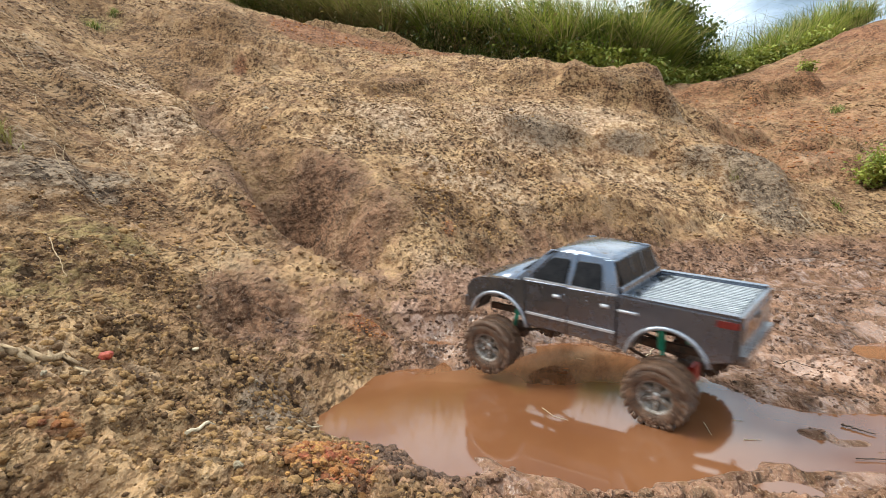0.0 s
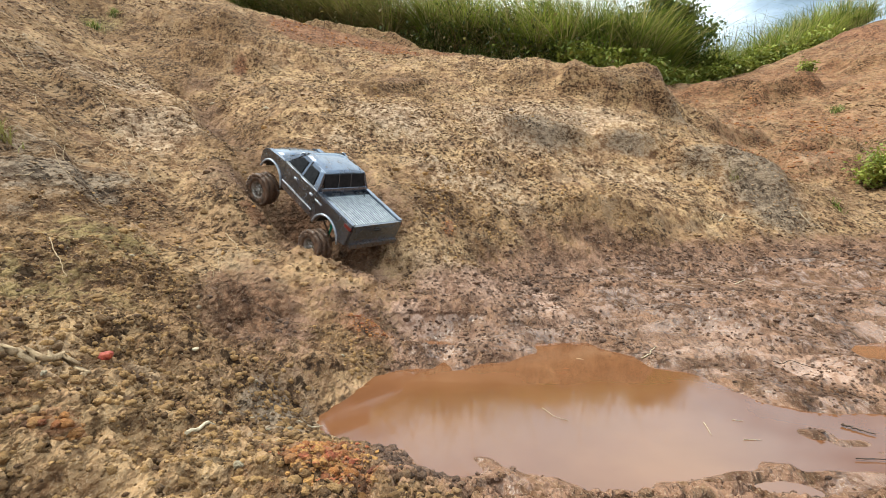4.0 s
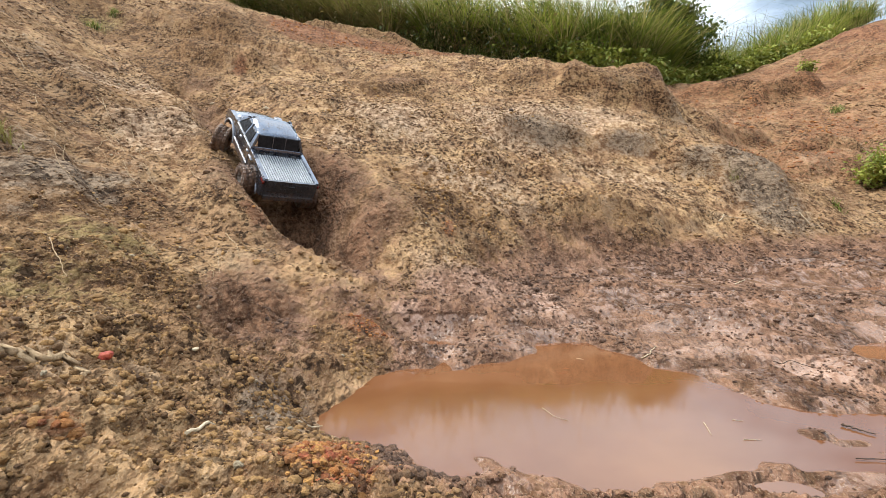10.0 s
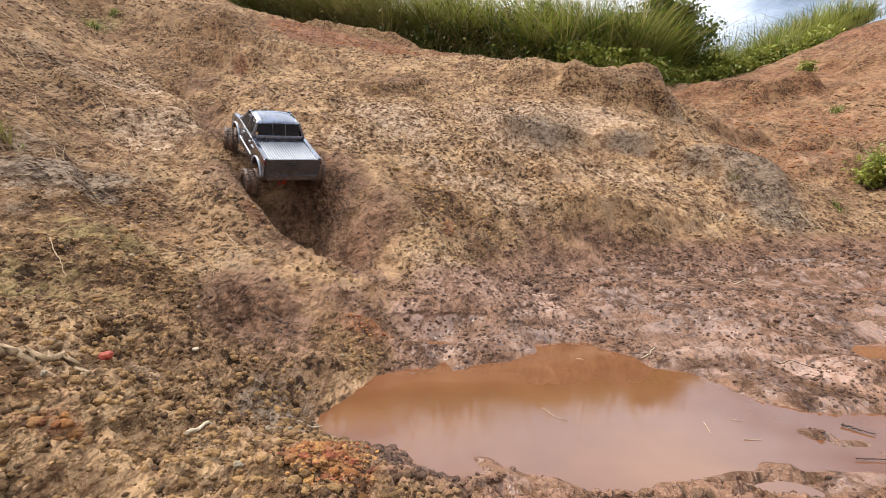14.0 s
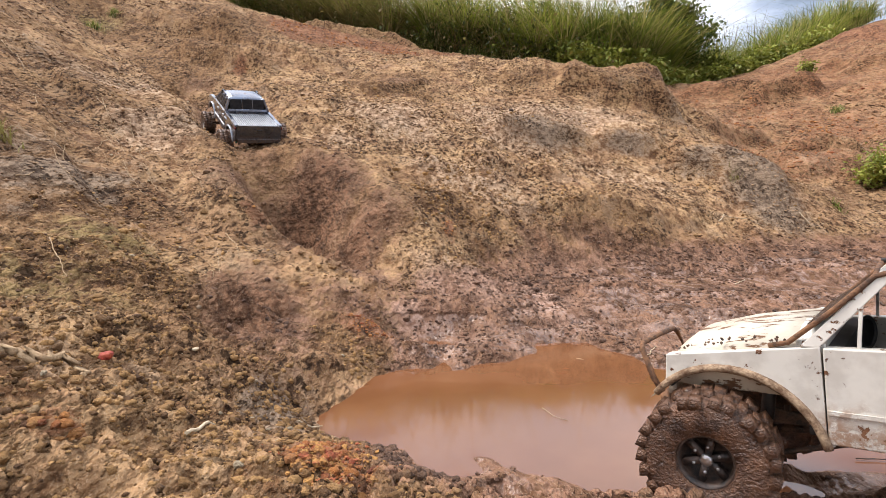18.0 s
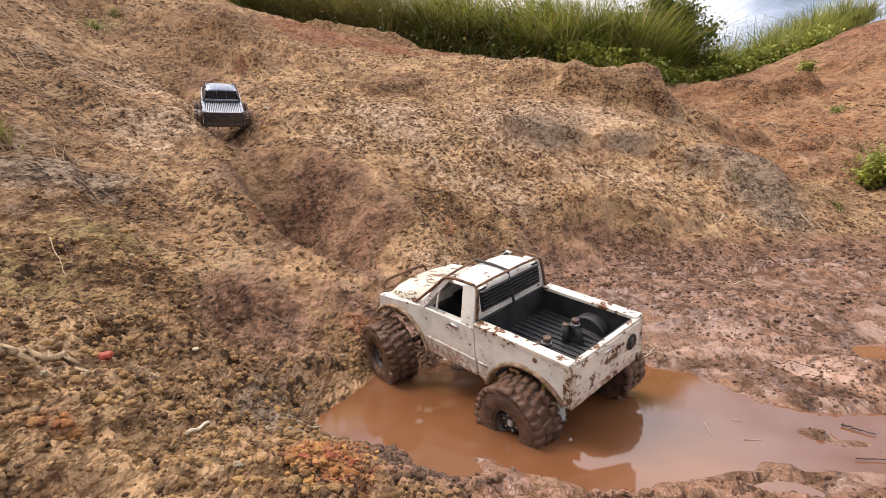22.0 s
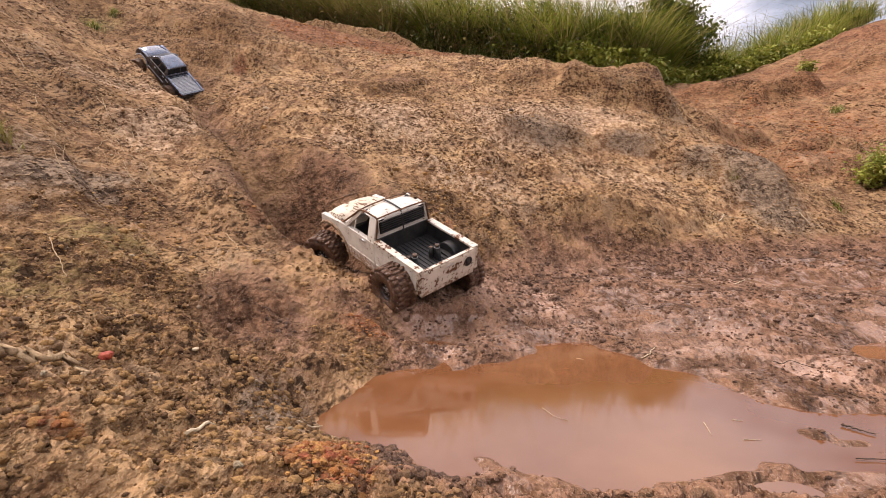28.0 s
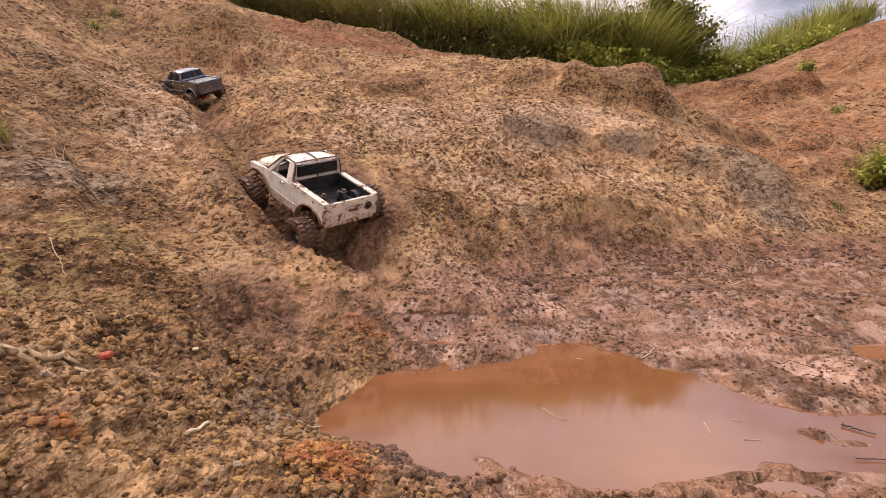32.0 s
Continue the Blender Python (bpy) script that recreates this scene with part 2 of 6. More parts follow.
GREEN_TUBE = plain_material("green_shock_body", (0.02, 0.35, 0.22), (0.05, 0.5, 0.34), 0.35, 0.2)
BLUE_TUBE = plain_material("blue_plate", (0.02, 0.06, 0.30), (0.05, 0.12, 0.42), 0.35, 0.3)
GRASS = leaf_material("tall_grass_blades", (0.028, 0.065, 0.008), (0.22, 0.31, 0.04), (0.50, 0.41, 0.2), 0.26)
FRESH_GRASS = leaf_material("yellow_green_blades", (0.18, 0.25, 0.03), (0.48, 0.53, 0.10), (0.52, 0.44, 0.22), 0.2)
STRAW = leaf_material("dry_grass_blades", (0.26, 0.20, 0.09), (0.44, 0.36, 0.18), (0.16, 0.10, 0.05), 0.2)
CREEPER = leaf_material("creeper_leaves", (0.17, 0.21, 0.03), (0.46, 0.48, 0.10), (0.30, 0.24, 0.07), 0.08)
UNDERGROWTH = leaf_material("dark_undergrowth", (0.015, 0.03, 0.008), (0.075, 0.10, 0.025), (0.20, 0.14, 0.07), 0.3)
TREE_LEAF = leaf_material("tree_leaves", (0.012, 0.042, 0.010), (0.05, 0.125, 0.028))
BARK = plain_material("grey_brown_bark", (0.06, 0.045, 0.03), (0.17, 0.13, 0.09), 0.9, scale=40, depth=0.004)
TWIG = plain_material("pale_dry_root", (0.34, 0.25, 0.15), (0.62, 0.52, 0.36), 0.85, scale=90)
ROOT = plain_material("tan_dry_root", (0.24, 0.155, 0.08), (0.46, 0.33, 0.19), 0.9, scale=90)
DARK_TWIG = plain_material("dark_wet_stick", (0.030, 0.017, 0.010), (0.085, 0.05, 0.03), 0.85, scale=90)
RED_STONE = plain_material("red_pebble", (0.33, 0.035, 0.02), (0.46, 0.09, 0.04), 0.6, scale=150, depth=0.002)


# ---- noise fields ----
def lattice(ix, iy, seed):
    h = (ix.astype(np.int64) * 374761393 + iy.astype(np.int64) * 668265263 + seed * 1274126177) & 0xFFFFFFFF
    h = ((h ^ (h >> 13)) * 1274126177) & 0xFFFFFFFF
    return ((h ^ (h >> 16)) & 0xFFFF) / 65535.0


def value_noise(x, y, seed):
    ix, iy = np.floor(x), np.floor(y)
    u, v = x - ix, y - iy
    u, v = u * u * u * (u * (u * 6 - 15) + 10), v * v * v * (v * (v * 6 - 15) + 10)
    a, b = lattice(ix, iy, seed), lattice(ix + 1, iy, seed)
    c, d = lattice(ix, iy + 1, seed), lattice(ix + 1, iy + 1, seed)
    return a + (b - a) * u + (c - a) * v + (a - b - c + d) * u * v - 0.5


def fbm(x, y, size, octaves, seed, gain=0.5):
    total, weight, scale = 0.0, 1.0, 1.0 / size
    for k in range(octaves):
        c, s = math.cos(0.6 * k + 0.3), math.sin(0.6 * k + 0.3)
        total = total + weight * value_noise((x * c - y * s) * scale, (x * s + y * c) * scale, seed + k)
        weight, scale = weight * gain, scale * 2.03
    return total


def lumps(x, y, size, seed):
    """Rounded clods: 1 at each clod's centre, 0 in the cracks between."""
    x, y = x / size, y / size
    ix, iy = np.floor(x), np.floor(y)
    best = np.full(np.shape(x), 9.0)
    for dx in (-1, 0, 1):
        for dy in (-1, 0, 1):
            px = ix + dx + lattice(ix + dx, iy + dy, seed)
            py = iy + dy + lattice(ix + dx, iy + dy, seed + 7)
            r = 0.45 + 0.55 * lattice(ix + dx, iy + dy, seed + 13)
            best = np.minimum(best, ((x - px) ** 2 + (y - py) ** 2) / (r * r))
    return np.sqrt(np.clip(1.0 - best, 0.0, 1.0))


def step(a, b, v):
    t = np.clip((v - a) / (b - a), 0.0, 1.0)
    return t * t * (3 - 2 * t)


def blob(x, y, cx, cy, rx, ry, turn=0.0):
    c, s = math.cos(radians(turn)), math.sin(radians(turn))
    u, v = ((x - cx) * c + (y - cy) * s) / rx, (-(x - cx) * s + (y - cy) * c) / ry
    return np.exp(-(u * u + v * v))


# ---- the lie of the land: break lines of the slope, x, y, height ----
GULLY = [(-0.03, 1.30, 0.04), (-0.17, 1.55, 0.11), (-0.33, 1.78, 0.15), (-0.46, 1.93, 0.20), (-0.56, 2.03, 0.24), (-0.64, 2.14, 0.30),
         (-0.80, 2.36, 0.52), (-0.92, 2.62, 0.56), (-1.10, 2.95, 0.64), (-1.28, 3.2, 0.68), (-1.45, 3.5, 0.79), (-1.62, 3.85, 0.92), (-1.82, 4.12, 0.99), (-2.05, 4.32, 1.07)]
NEAR_BANK = [(-0.39, 0.45, 0.12), (-0.44, 0.52, 0.16), (-0.55, 0.66, 0.2), (-0.69, 0.85, 0.25), (-0.81, 1.0, 0.31), (-1.19, 1.5, 0.51), (-1.88, 2.4, 0.93), (-2.63, 3.4, 1.49)]
BANK_FACE = [(-0.29, 0.5, 0.09), (-0.36, 0.62, 0.11), (-0.44, 0.78, 0.16), (-0.61, 1.1, 0.21), (-0.83, 1.45, 0.31), (-1.24, 2.1, 0.56), (-1.76, 2.9, 0.91), (-2.53, 3.9, 1.43), (-3.14, 4.4, 1.81)]
BANK_FOOT = [(-0.19, 0.58, 0.06), (-0.22, 0.78, 0.04), (-0.31, 0.93, 0.08), (-0.35, 1.17, 0.1), (-0.46, 1.4, 0.17), (-0.57, 1.75, 0.25), (-0.74, 2.05, 0.37), (-1.03, 2.5, 0.56), (-1.42, 3.1, 0.79), (-1.87, 3.7, 1.03), (-2.47, 4.3, 1.36), (-3.14, 5.0, 1.81)]
LIP = [(-0.70, 2.27, 0.49), (-0.56, 2.23, 0.49), (-0.39, 2.18, 0.45), (-0.19, 2.0, 0.35), (-0.05, 1.85, 0.24)]
MOUND_SIDE = [(-0.85, 2.75, 0.65), (-1.00, 3.30, 0.84), (-1.35, 4.00, 1.07), (-1.75, 4.75, 1.37), (-2.29, 5.05, 1.50), (-2.85, 5.50, 1.82), (-3.41, 5.90, 2.18), (-0.97, 5.00, 1.39), (-1.49, 5.45, 1.66), (-2.05, 6.00, 2.00), (-2.60, 6.50, 2.38), (-3.34, 7.00, 2.73)]
MOUND_BASE = [(-0.15, 1.72, 0.14), (0.14, 2.0, 0.1), (0.5, 2.2, 0.05), (0.92, 2.4, 0.04), (1.37, 2.55, 0.04), (2.0, 2.9, 0.08), (2.64, 3.3, 0.16)]
MOUND_FACE = [(-0.33, 2.40, 0.48), (0.04, 2.45, 0.39), (0.46, 2.70, 0.39), (0.96, 2.95, 0.33), (1.43, 3.05, 0.27), (1.83, 3.15, 0.28), (-0.26, 3.10, 0.74), (0.06, 3.45, 0.76), (0.35, 3.65, 0.78), (0.64, 3.80, 0.79), (0.99, 3.80, 0.71), (1.31, 3.85, 0.71), (1.61, 3.80, 0.65), (1.93, 3.75, 0.60), (1.97, 3.40, 0.45), (0.41, 3.45, 0.60), (0.70, 3.50, 0.58), (1.14, 3.55, 0.53), (1.45, 3.40, 0.41), (1.72, 3.25, 0.34)]
MOUND_TIER = [(-0.72, 4.40, 1.17), (-0.38, 4.50, 1.15), (0.07, 4.60, 1.17), (0.55, 4.75, 1.17), (1.03, 4.75, 1.17), (1.28, 4.60, 1.06), (1.57, 4.65, 1.08), (1.80, 4.50, 0.95), (1.92, 4.15, 0.77)]
MOUND_CREST = [(-1.38, 6.20, 1.89), (-0.85, 5.90, 1.74), (-0.37, 5.80, 1.72), (0.09, 5.60, 1.66), (0.52, 5.40, 1.57), (0.88, 5.30, 1.56), (1.12, 5.20, 1.47), (1.41, 5.10, 1.39), (1.68, 5.00, 1.35), (1.87, 4.95, 1.31), (1.97, 4.80, 1.04)]
BEHIND_CREST = [(0.1, 6.3, 1.7), (1.01, 6.1, 1.59), (1.66, 6.0, 1.43), (2.14, 6.0, 1.34), (2.34, 5.7, 1.01)]
RIGHT_SLOPE = [(2.64, 3.70, 0.30), (2.67, 4.20, 0.44), (2.73, 5.10, 0.74), (2.81, 6.10, 1.11), (3.18, 7.60, 1.53), (3.49, 6.70, 1.26), (4.04, 7.10, 1.51), (3.65, 5.40, 0.93), (3.89, 4.90, 0.87), (4.59, 7.20, 1.68), (5.16, 7.40, 1.93), (5.41, 6.90, 1.89), (6.66, 9.00, 2.92)]
GRASS_FOOT = [(-4.39, 11.58, 4.14), (-3.30, 10.88, 3.46), (-0.42, 9.48, 2.66), (1.48, 8.95, 2.33), (2.90, 9.13, 2.13), (4.00, 9.83, 2.06), (5.34, 10.53, 2.32), (7.25, 11.06, 2.87), (9.33, 12.15, 4.03)]
FLAT = [(0.6, 1.5, 0.02), (1.0, 1.8, 0.02), (0.9, 1.1, 0.015), (1.6, 2.2, 0.025), (1.5, 1.3, 0.03), (0.7, 0.5, 0.05), (0.3, 0.42, 0.075), (0.05, 0.5, 0.05), (0.3, 1.5, 0.03), (0.55, 1.9, 0.04), (2.2, 2.3, 0.06), (0.25, 0.9, 0.0), (0.75, 0.8, 0.01)]
AROUND = [(0, -0.5, 0.1), (-1, -0.5, 0.4), (1, -0.5, 0.08), (0, -3, 0.2), (3, -3, 0.1), (-3, -3, 1.0), (3, 1, 0.1), (5, 2.5, 0.4), (6.5, 5, 1.8), (-3, 1, 1.2), (-4, 3, 2.0), (-5, 6, 2.9), (-6, 10, 4.2),
          (0, 13, 2.9), (5, 14, 2.5), (-4, 15, 4.4), (11, 14, 3.7), (0, 18, 2.4), (12, 0, 0.6), (-12, 0, 2.6), (0, -12, 0.2)]
KNOTS = np.array(GULLY + NEAR_BANK + BANK_FACE + BANK_FOOT + LIP + MOUND_SIDE + MOUND_BASE + MOUND_FACE + MOUND_TIER + MOUND_CREST + BEHIND_CREST + RIGHT_SLOPE + GRASS_FOOT + FLAT + AROUND)


def spline_weights(softness=0.05, slack=0.004):
    d = np.hypot(KNOTS[:, None, 0] - KNOTS[None, :, 0], KNOTS[:, None, 1] - KNOTS[None, :, 1])
    n = len(KNOTS)
    a = np.zeros((n + 3, n + 3))
    a[:n, :n] = np.sqrt(d * d + softness * softness) - slack * np.eye(n)
    a[:n, n], a[:n, n + 1:] = 1, KNOTS[:, :2]
    a[n:, :n] = a[:n, n:].T
    return np.linalg.solve(a, np.concatenate([KNOTS[:, 2], np.zeros(3)]))


WEIGHTS = spline_weights()


def lie(x, y):
    """The smooth height of the land."""
    shape = np.shape(x)
    x, y = np.ravel(np.asarray(x, float)), np.ravel(np.asarray(y, float))
    r = np.hypot(x, y)
    shrink = np.minimum(1.0, 18.0 / np.maximum(r, 1e-6))
    qx, qy = x * shrink, y * shrink
    z = np.empty(len(x))
    for i in range(0, len(x), 40000):
        u, v = qx[i:i + 40000], qy[i:i + 40000]
        d = np.sqrt((u[:, None] - KNOTS[None, :, 0]) ** 2 + (v[:, None] - KNOTS[None, :, 1]) ** 2 + 0.0025)
        z[i:i + 40000] = d @ WEIGHTS[:-3] + WEIGHTS[-3] + u * WEIGHTS[-2] + v * WEIGHTS[-1]
    far = step(18.0, 70.0, r)
    return (z * (1 - far) + 1.0 * far).reshape(shape)


SHORE = [(-0.206, 0.862), (-0.194, 0.922), (-0.162, 0.997), (-0.140, 1.077), (-0.100, 1.122), (-0.023, 1.136), (0.001, 1.186), (0.023, 1.122), (0.074, 1.147), (0.145, 1.178), (0.207, 1.236), (0.233, 1.309), (0.304, 1.329), (0.362, 1.324), (0.376, 1.276), (0.432, 1.211), (0.444, 1.140), (0.491, 1.122), (0.532, 1.070), (0.545, 1.008), (0.569, 0.963), (0.589, 0.937), (0.623, 0.913), (0.688, 0.894), (0.814, 0.884), (0.656, 0.696), (0.601, 0.704), (0.547, 0.701), (0.493, 0.707), (0.490, 0.732), (0.450, 0.732), (0.424, 0.707), (0.389, 0.707), (0.364, 0.699), (0.328, 0.681), (0.285, 0.673), (0.248, 0.647), (0.196, 0.644), (0.172, 0.660), (0.159, 0.676), (0.121, 0.687), (0.094, 0.716), (0.071, 0.743), (0.049, 0.742), (0.054, 0.704), (0.016, 0.690), (-0.033, 0.713), (-0.051, 0.757), (-0.113, 0.778), (-0.151, 0.787), (-0.191, 0.829)]
POOLS = [(1.72, 2.02, 0.20, 0.07), (1.08, 1.20, 0.13, 0.12), (-0.02, 1.30, 0.06, 0.035), (0.43, 0.655, 0.045, 0.025)]
ISLANDS = [(0.585, 0.815, 0.022, 0.016), (0.612, 0.785, 0.034, 0.016), (0.66, 0.755, 0.05, 0.014), (0.73, 0.745, 0.06, 0.012)]


def depth_in_water(x, y):
    """How far inside a shoreline a place lies, in metres; negative on land."""
    p = np.array(SHORE)
    q = np.roll(p, -1, axis=0)
    best, inside = np.full(np.shape(x), 9.0), np.zeros(np.shape(x), bool)
    for (ax, ay), (bx, by) in zip(p, q):
        ex, ey = bx - ax, by - ay
        t = np.clip(((x - ax) * ex + (y - ay) * ey) / (ex * ex + ey * ey), 0, 1)
        best = np.minimum(best, np.hypot(x - ax - t * ex, y - ay - t * ey))
        if ay != by:
            inside ^= ((ay > y) != (by > y)) & (x < (bx - ax) * (y - ay) / (by - ay) + ax)
    d = np.where(inside, best, -best)
    for cx, cy, rx, ry in POOLS:
        r = np.sqrt(((x - cx) / rx) ** 2 + ((y - cy) / ry) ** 2)
        d = np.maximum(d, (1 - r) * min(rx, ry))
    for cx, cy, rx, ry in ISLANDS:
        r = np.sqrt(((x - cx) / rx) ** 2 + ((y - cy) / ry) ** 2)
        d = np.minimum(d, (r - 1) * min(rx, ry))
    return d + 0.016 * fbm(x, y, 0.06, 3, 91)


def tints(x, y):
    """Where the soil is wet, red, grey, mossy, moist brown or pale; the brown also carries painted shade."""
    rough = 0.5 * fbm(x, y, 0.5, 4, 301)
    z = lie(x, y)
    flat = step(0.21, 0.07, z) * step(2.75, 2.2, y - 0.25 * x) * step(-0.24, -0.02, x) * step(0.42, 0.62, y + 0.3 * x + 0.16 * step(0.0, 0.15, x))
    wet = 0.78 * flat
    # the spot at 1.81, 4.79 paints shade on the crest's steep end
    for spot in ((-0.53, 2.06, 0.30, 0.22, 40, 1.4), (-0.30, 1.85, 0.30, 0.16, 45, 1.0), (-0.40, 1.15, 0.11, 0.24, 15, 1.1), (0.74, 2.44, 0.24, 0.11, 10, 1.2), (0.42, 2.30, 0.14, 0.08, 10, 0.95), (-0.25, 1.36, 0.16, 0.16, 0, 0.6),
                 (-1.32, 3.25, 0.14, 0.32, 28, 0.45), (-1.96, 4.51, 0.23, 0.15, 0, 0.60), (1.81, 4.79, 0.17, 0.09, 0, 0.70), (-0.40, 4.71, 0.27, 0.18, 0, 0.55), (2.71, 3.79, 0.23, 0.22, 0, 0.50), (0.35, 2.12, 0.5, 0.14, 10, 0.55), (1.2, 2.35, 0.7, 0.18, 8, 0.55), (2.0, 2.7, 0.7, 0.2, 20, 0.6)):
        wet = np.maximum(wet, spot[5] * blob(x, y, *spot[:5]))
    wet = np.maximum(wet, 0.62 * channel(x, y, GULLY[:7], 0.24))
    # brown on the upper gully and left bank carries painted shade as well
    damp_and_shade = 0.9 * channel(x, y, GULLY[6:], 0.30)
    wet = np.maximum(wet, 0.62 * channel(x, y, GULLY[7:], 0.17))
    damp_and_shade = np.maximum(damp_and_shade, 0.34 * step(0.30, 0.0, x + 0.62 * y - 0.55 + 0.25 * np.clip(y - 2.4, 0, 3)) * step(0.3, 1.2, y))
    # the upper-left bowl and crest-face spots are painted shade; mound-foot ones moist soil
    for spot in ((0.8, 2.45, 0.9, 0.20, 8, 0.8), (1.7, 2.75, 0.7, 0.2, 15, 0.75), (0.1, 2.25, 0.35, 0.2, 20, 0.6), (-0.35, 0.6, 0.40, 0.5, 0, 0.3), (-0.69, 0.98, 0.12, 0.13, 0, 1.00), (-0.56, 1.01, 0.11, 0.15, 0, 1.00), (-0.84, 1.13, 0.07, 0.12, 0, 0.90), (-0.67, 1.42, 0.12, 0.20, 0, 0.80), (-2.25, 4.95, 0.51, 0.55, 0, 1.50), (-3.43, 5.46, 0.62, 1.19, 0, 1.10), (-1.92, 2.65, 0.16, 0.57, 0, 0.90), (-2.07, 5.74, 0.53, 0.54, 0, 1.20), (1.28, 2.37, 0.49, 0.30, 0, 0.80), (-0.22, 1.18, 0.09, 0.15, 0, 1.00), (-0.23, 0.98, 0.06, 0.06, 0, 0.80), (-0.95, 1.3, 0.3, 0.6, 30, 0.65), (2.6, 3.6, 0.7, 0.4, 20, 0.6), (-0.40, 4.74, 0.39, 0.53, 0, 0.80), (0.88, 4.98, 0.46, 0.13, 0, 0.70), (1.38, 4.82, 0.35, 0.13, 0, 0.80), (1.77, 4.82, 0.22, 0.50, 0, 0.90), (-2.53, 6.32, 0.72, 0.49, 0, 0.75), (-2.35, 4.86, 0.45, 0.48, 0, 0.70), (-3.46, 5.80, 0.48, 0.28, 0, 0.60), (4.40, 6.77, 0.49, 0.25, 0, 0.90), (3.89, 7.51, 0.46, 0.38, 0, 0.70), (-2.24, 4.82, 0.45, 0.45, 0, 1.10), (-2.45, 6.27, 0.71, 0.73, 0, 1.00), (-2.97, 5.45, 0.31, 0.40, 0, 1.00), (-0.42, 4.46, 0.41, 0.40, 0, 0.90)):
        damp_and_shade = np.maximum(damp_and_shade, spot[5] * blob(x, y, *spot[:5]))
    red = 0.5 * step(1.75, 2.5, x + 0.6 * fbm(x, y, 0.8, 3, 311)) * step(3.5, 4.4, y)
    for spot in ((-0.135, 0.63, 0.055, 0.075, 0, 1.2), (-0.10, 0.57, 0.05, 0.04, 0, 0.8), (0.02, 2.02, 0.035, 0.10, 0, 0.8), (-1.83, 8.25, 0.60, 0.50, 0, 1.10), (-0.99, 8.04, 0.75, 0.82, 0, 0.85), (-0.03, 8.04, 0.33, 0.50, 0, 0.90), (6.58, 8.83, 0.32, 0.50, 0, 1.30), (2.99, 5.83, 0.36, 0.74, 0, 0.75), (2.89, 6.28, 0.32, 0.61, 0, 0.70), (-1.69, 4.70, 0.07, 0.06, 0, 0.90), (3.85, 6.19, 0.57, 0.55, 0, 0.60), (-0.60, 2.42, 0.05, 0.05, 0, 0.8),
                 (-1.59, 7.14, 0.52, 0.69, 0, 1.80), (-0.89, 7.23, 0.60, 0.48, 0, 1.50), (6.49, 8.71, 0.36, 1.20, 0, 1.80), (-0.58, 1.70, 0.05, 0.05, 0, 0.7), (-0.16, 1.25, 0.10, 0.10, 0, 0.8), (-0.38, 0.52, 0.05, 0.05, 0, 0.5), (-0.27, 2.05, 0.12, 0.06, 0, 0.55)):
        red = np.maximum(red, spot[5] * blob(x, y, *spot[:5]))
    grey = np.zeros(np.shape(x))
    for spot in ((0.66, 3.68, 0.30, 0.14, 0, 0.70), (1.25, 3.71, 0.27, 0.09, 0, 0.68), (1.89, 3.35, 0.22, 0.52, 0, 0.85), (1.64, 3.53, 0.25, 0.13, 0, 0.75), (1.93, 4.84, 0.12, 1.20, 0, 0.50), (-0.96, 1.40, 0.09, 0.34, 0, 0.95), (-1.09, 1.49, 0.08, 0.30, 0, 0.60), (-0.87, 1.12, 0.05, 0.10, 0, 0.50), (-0.25, 0.80, 0.06, 0.10, 0, 0.7), (-2.0, 2.9, 0.3, 0.5, 30, 0.4)):
        grey = np.maximum(grey, spot[5] * blob(x, y, *spot[:5]))
    pale = np.zeros(np.shape(x))
    for spot in ((0.10, 1.29, 0.12, 0.09, 0, 1.00), (0.25, 1.61, 0.18, 0.20, 0, 0.90), (0.64, 1.29, 0.20, 0.16, 0, 0.90), (0.34, 1.42, 0.15, 0.11, 0, 0.80), (0.76, 1.07, 0.10, 0.14, 0, 0.90), (0.11, 1.62, 0.20, 0.18, 0, 1.20), (-0.06, 1.39, 0.09, 0.06, 0, 0.80),
                 (0.90, 4.12, 0.68, 0.38, 0, 0.90),
                 (0.33, 3.81, 0.35, 0.49, 0, 0.80),
                 (0.04, 2.60, 0.37, 0.26, 0, 0.55),
                 (-1.18, 2.40, 0.27, 0.36, 0, 0.80),
                 (-1.74, 3.07, 0.28, 0.63, 0, 0.60),
                 (-0.28, 3.30, 0.31, 0.56, 0, 0.70),
                 (0.08, 1.65, 0.15, 0.11, 0, 0.90),
                 (0.23, 1.47, 0.14, 0.11, 0, 0.60),
                 (1.07, 3.31, 0.41, 0.31, 0, 0.60),
                 (2.94, 4.40, 0.23, 0.20, 0, 0.80),
                 (3.22, 6.17, 0.38, 0.46, 0, 0.50),
                 (-0.50, 2.68, 0.19, 0.35, 0, 0.50)):
        pale = np.maximum(pale, spot[5] * blob(x, y, *spot[:5]))
    moss = np.zeros(np.shape(x))
    for spot in ((-0.72, 1.15, 0.12, 0.16, 30, 0.7), (-0.62, 0.85, 0.14, 0.16, 30, 0.45), (-3.43, 5.65, 0.23, 0.26, 0, 0.80)):
        moss = np.maximum(moss, spot[5] * blob(x, y, *spot[:5]))
    return wet + 0.5 * rough, red + 0.45 * rough, grey + 0.45 * rough, moss + 0.5 * rough, damp_and_shade - 1.1 * rough, pale + 0.6 * rough


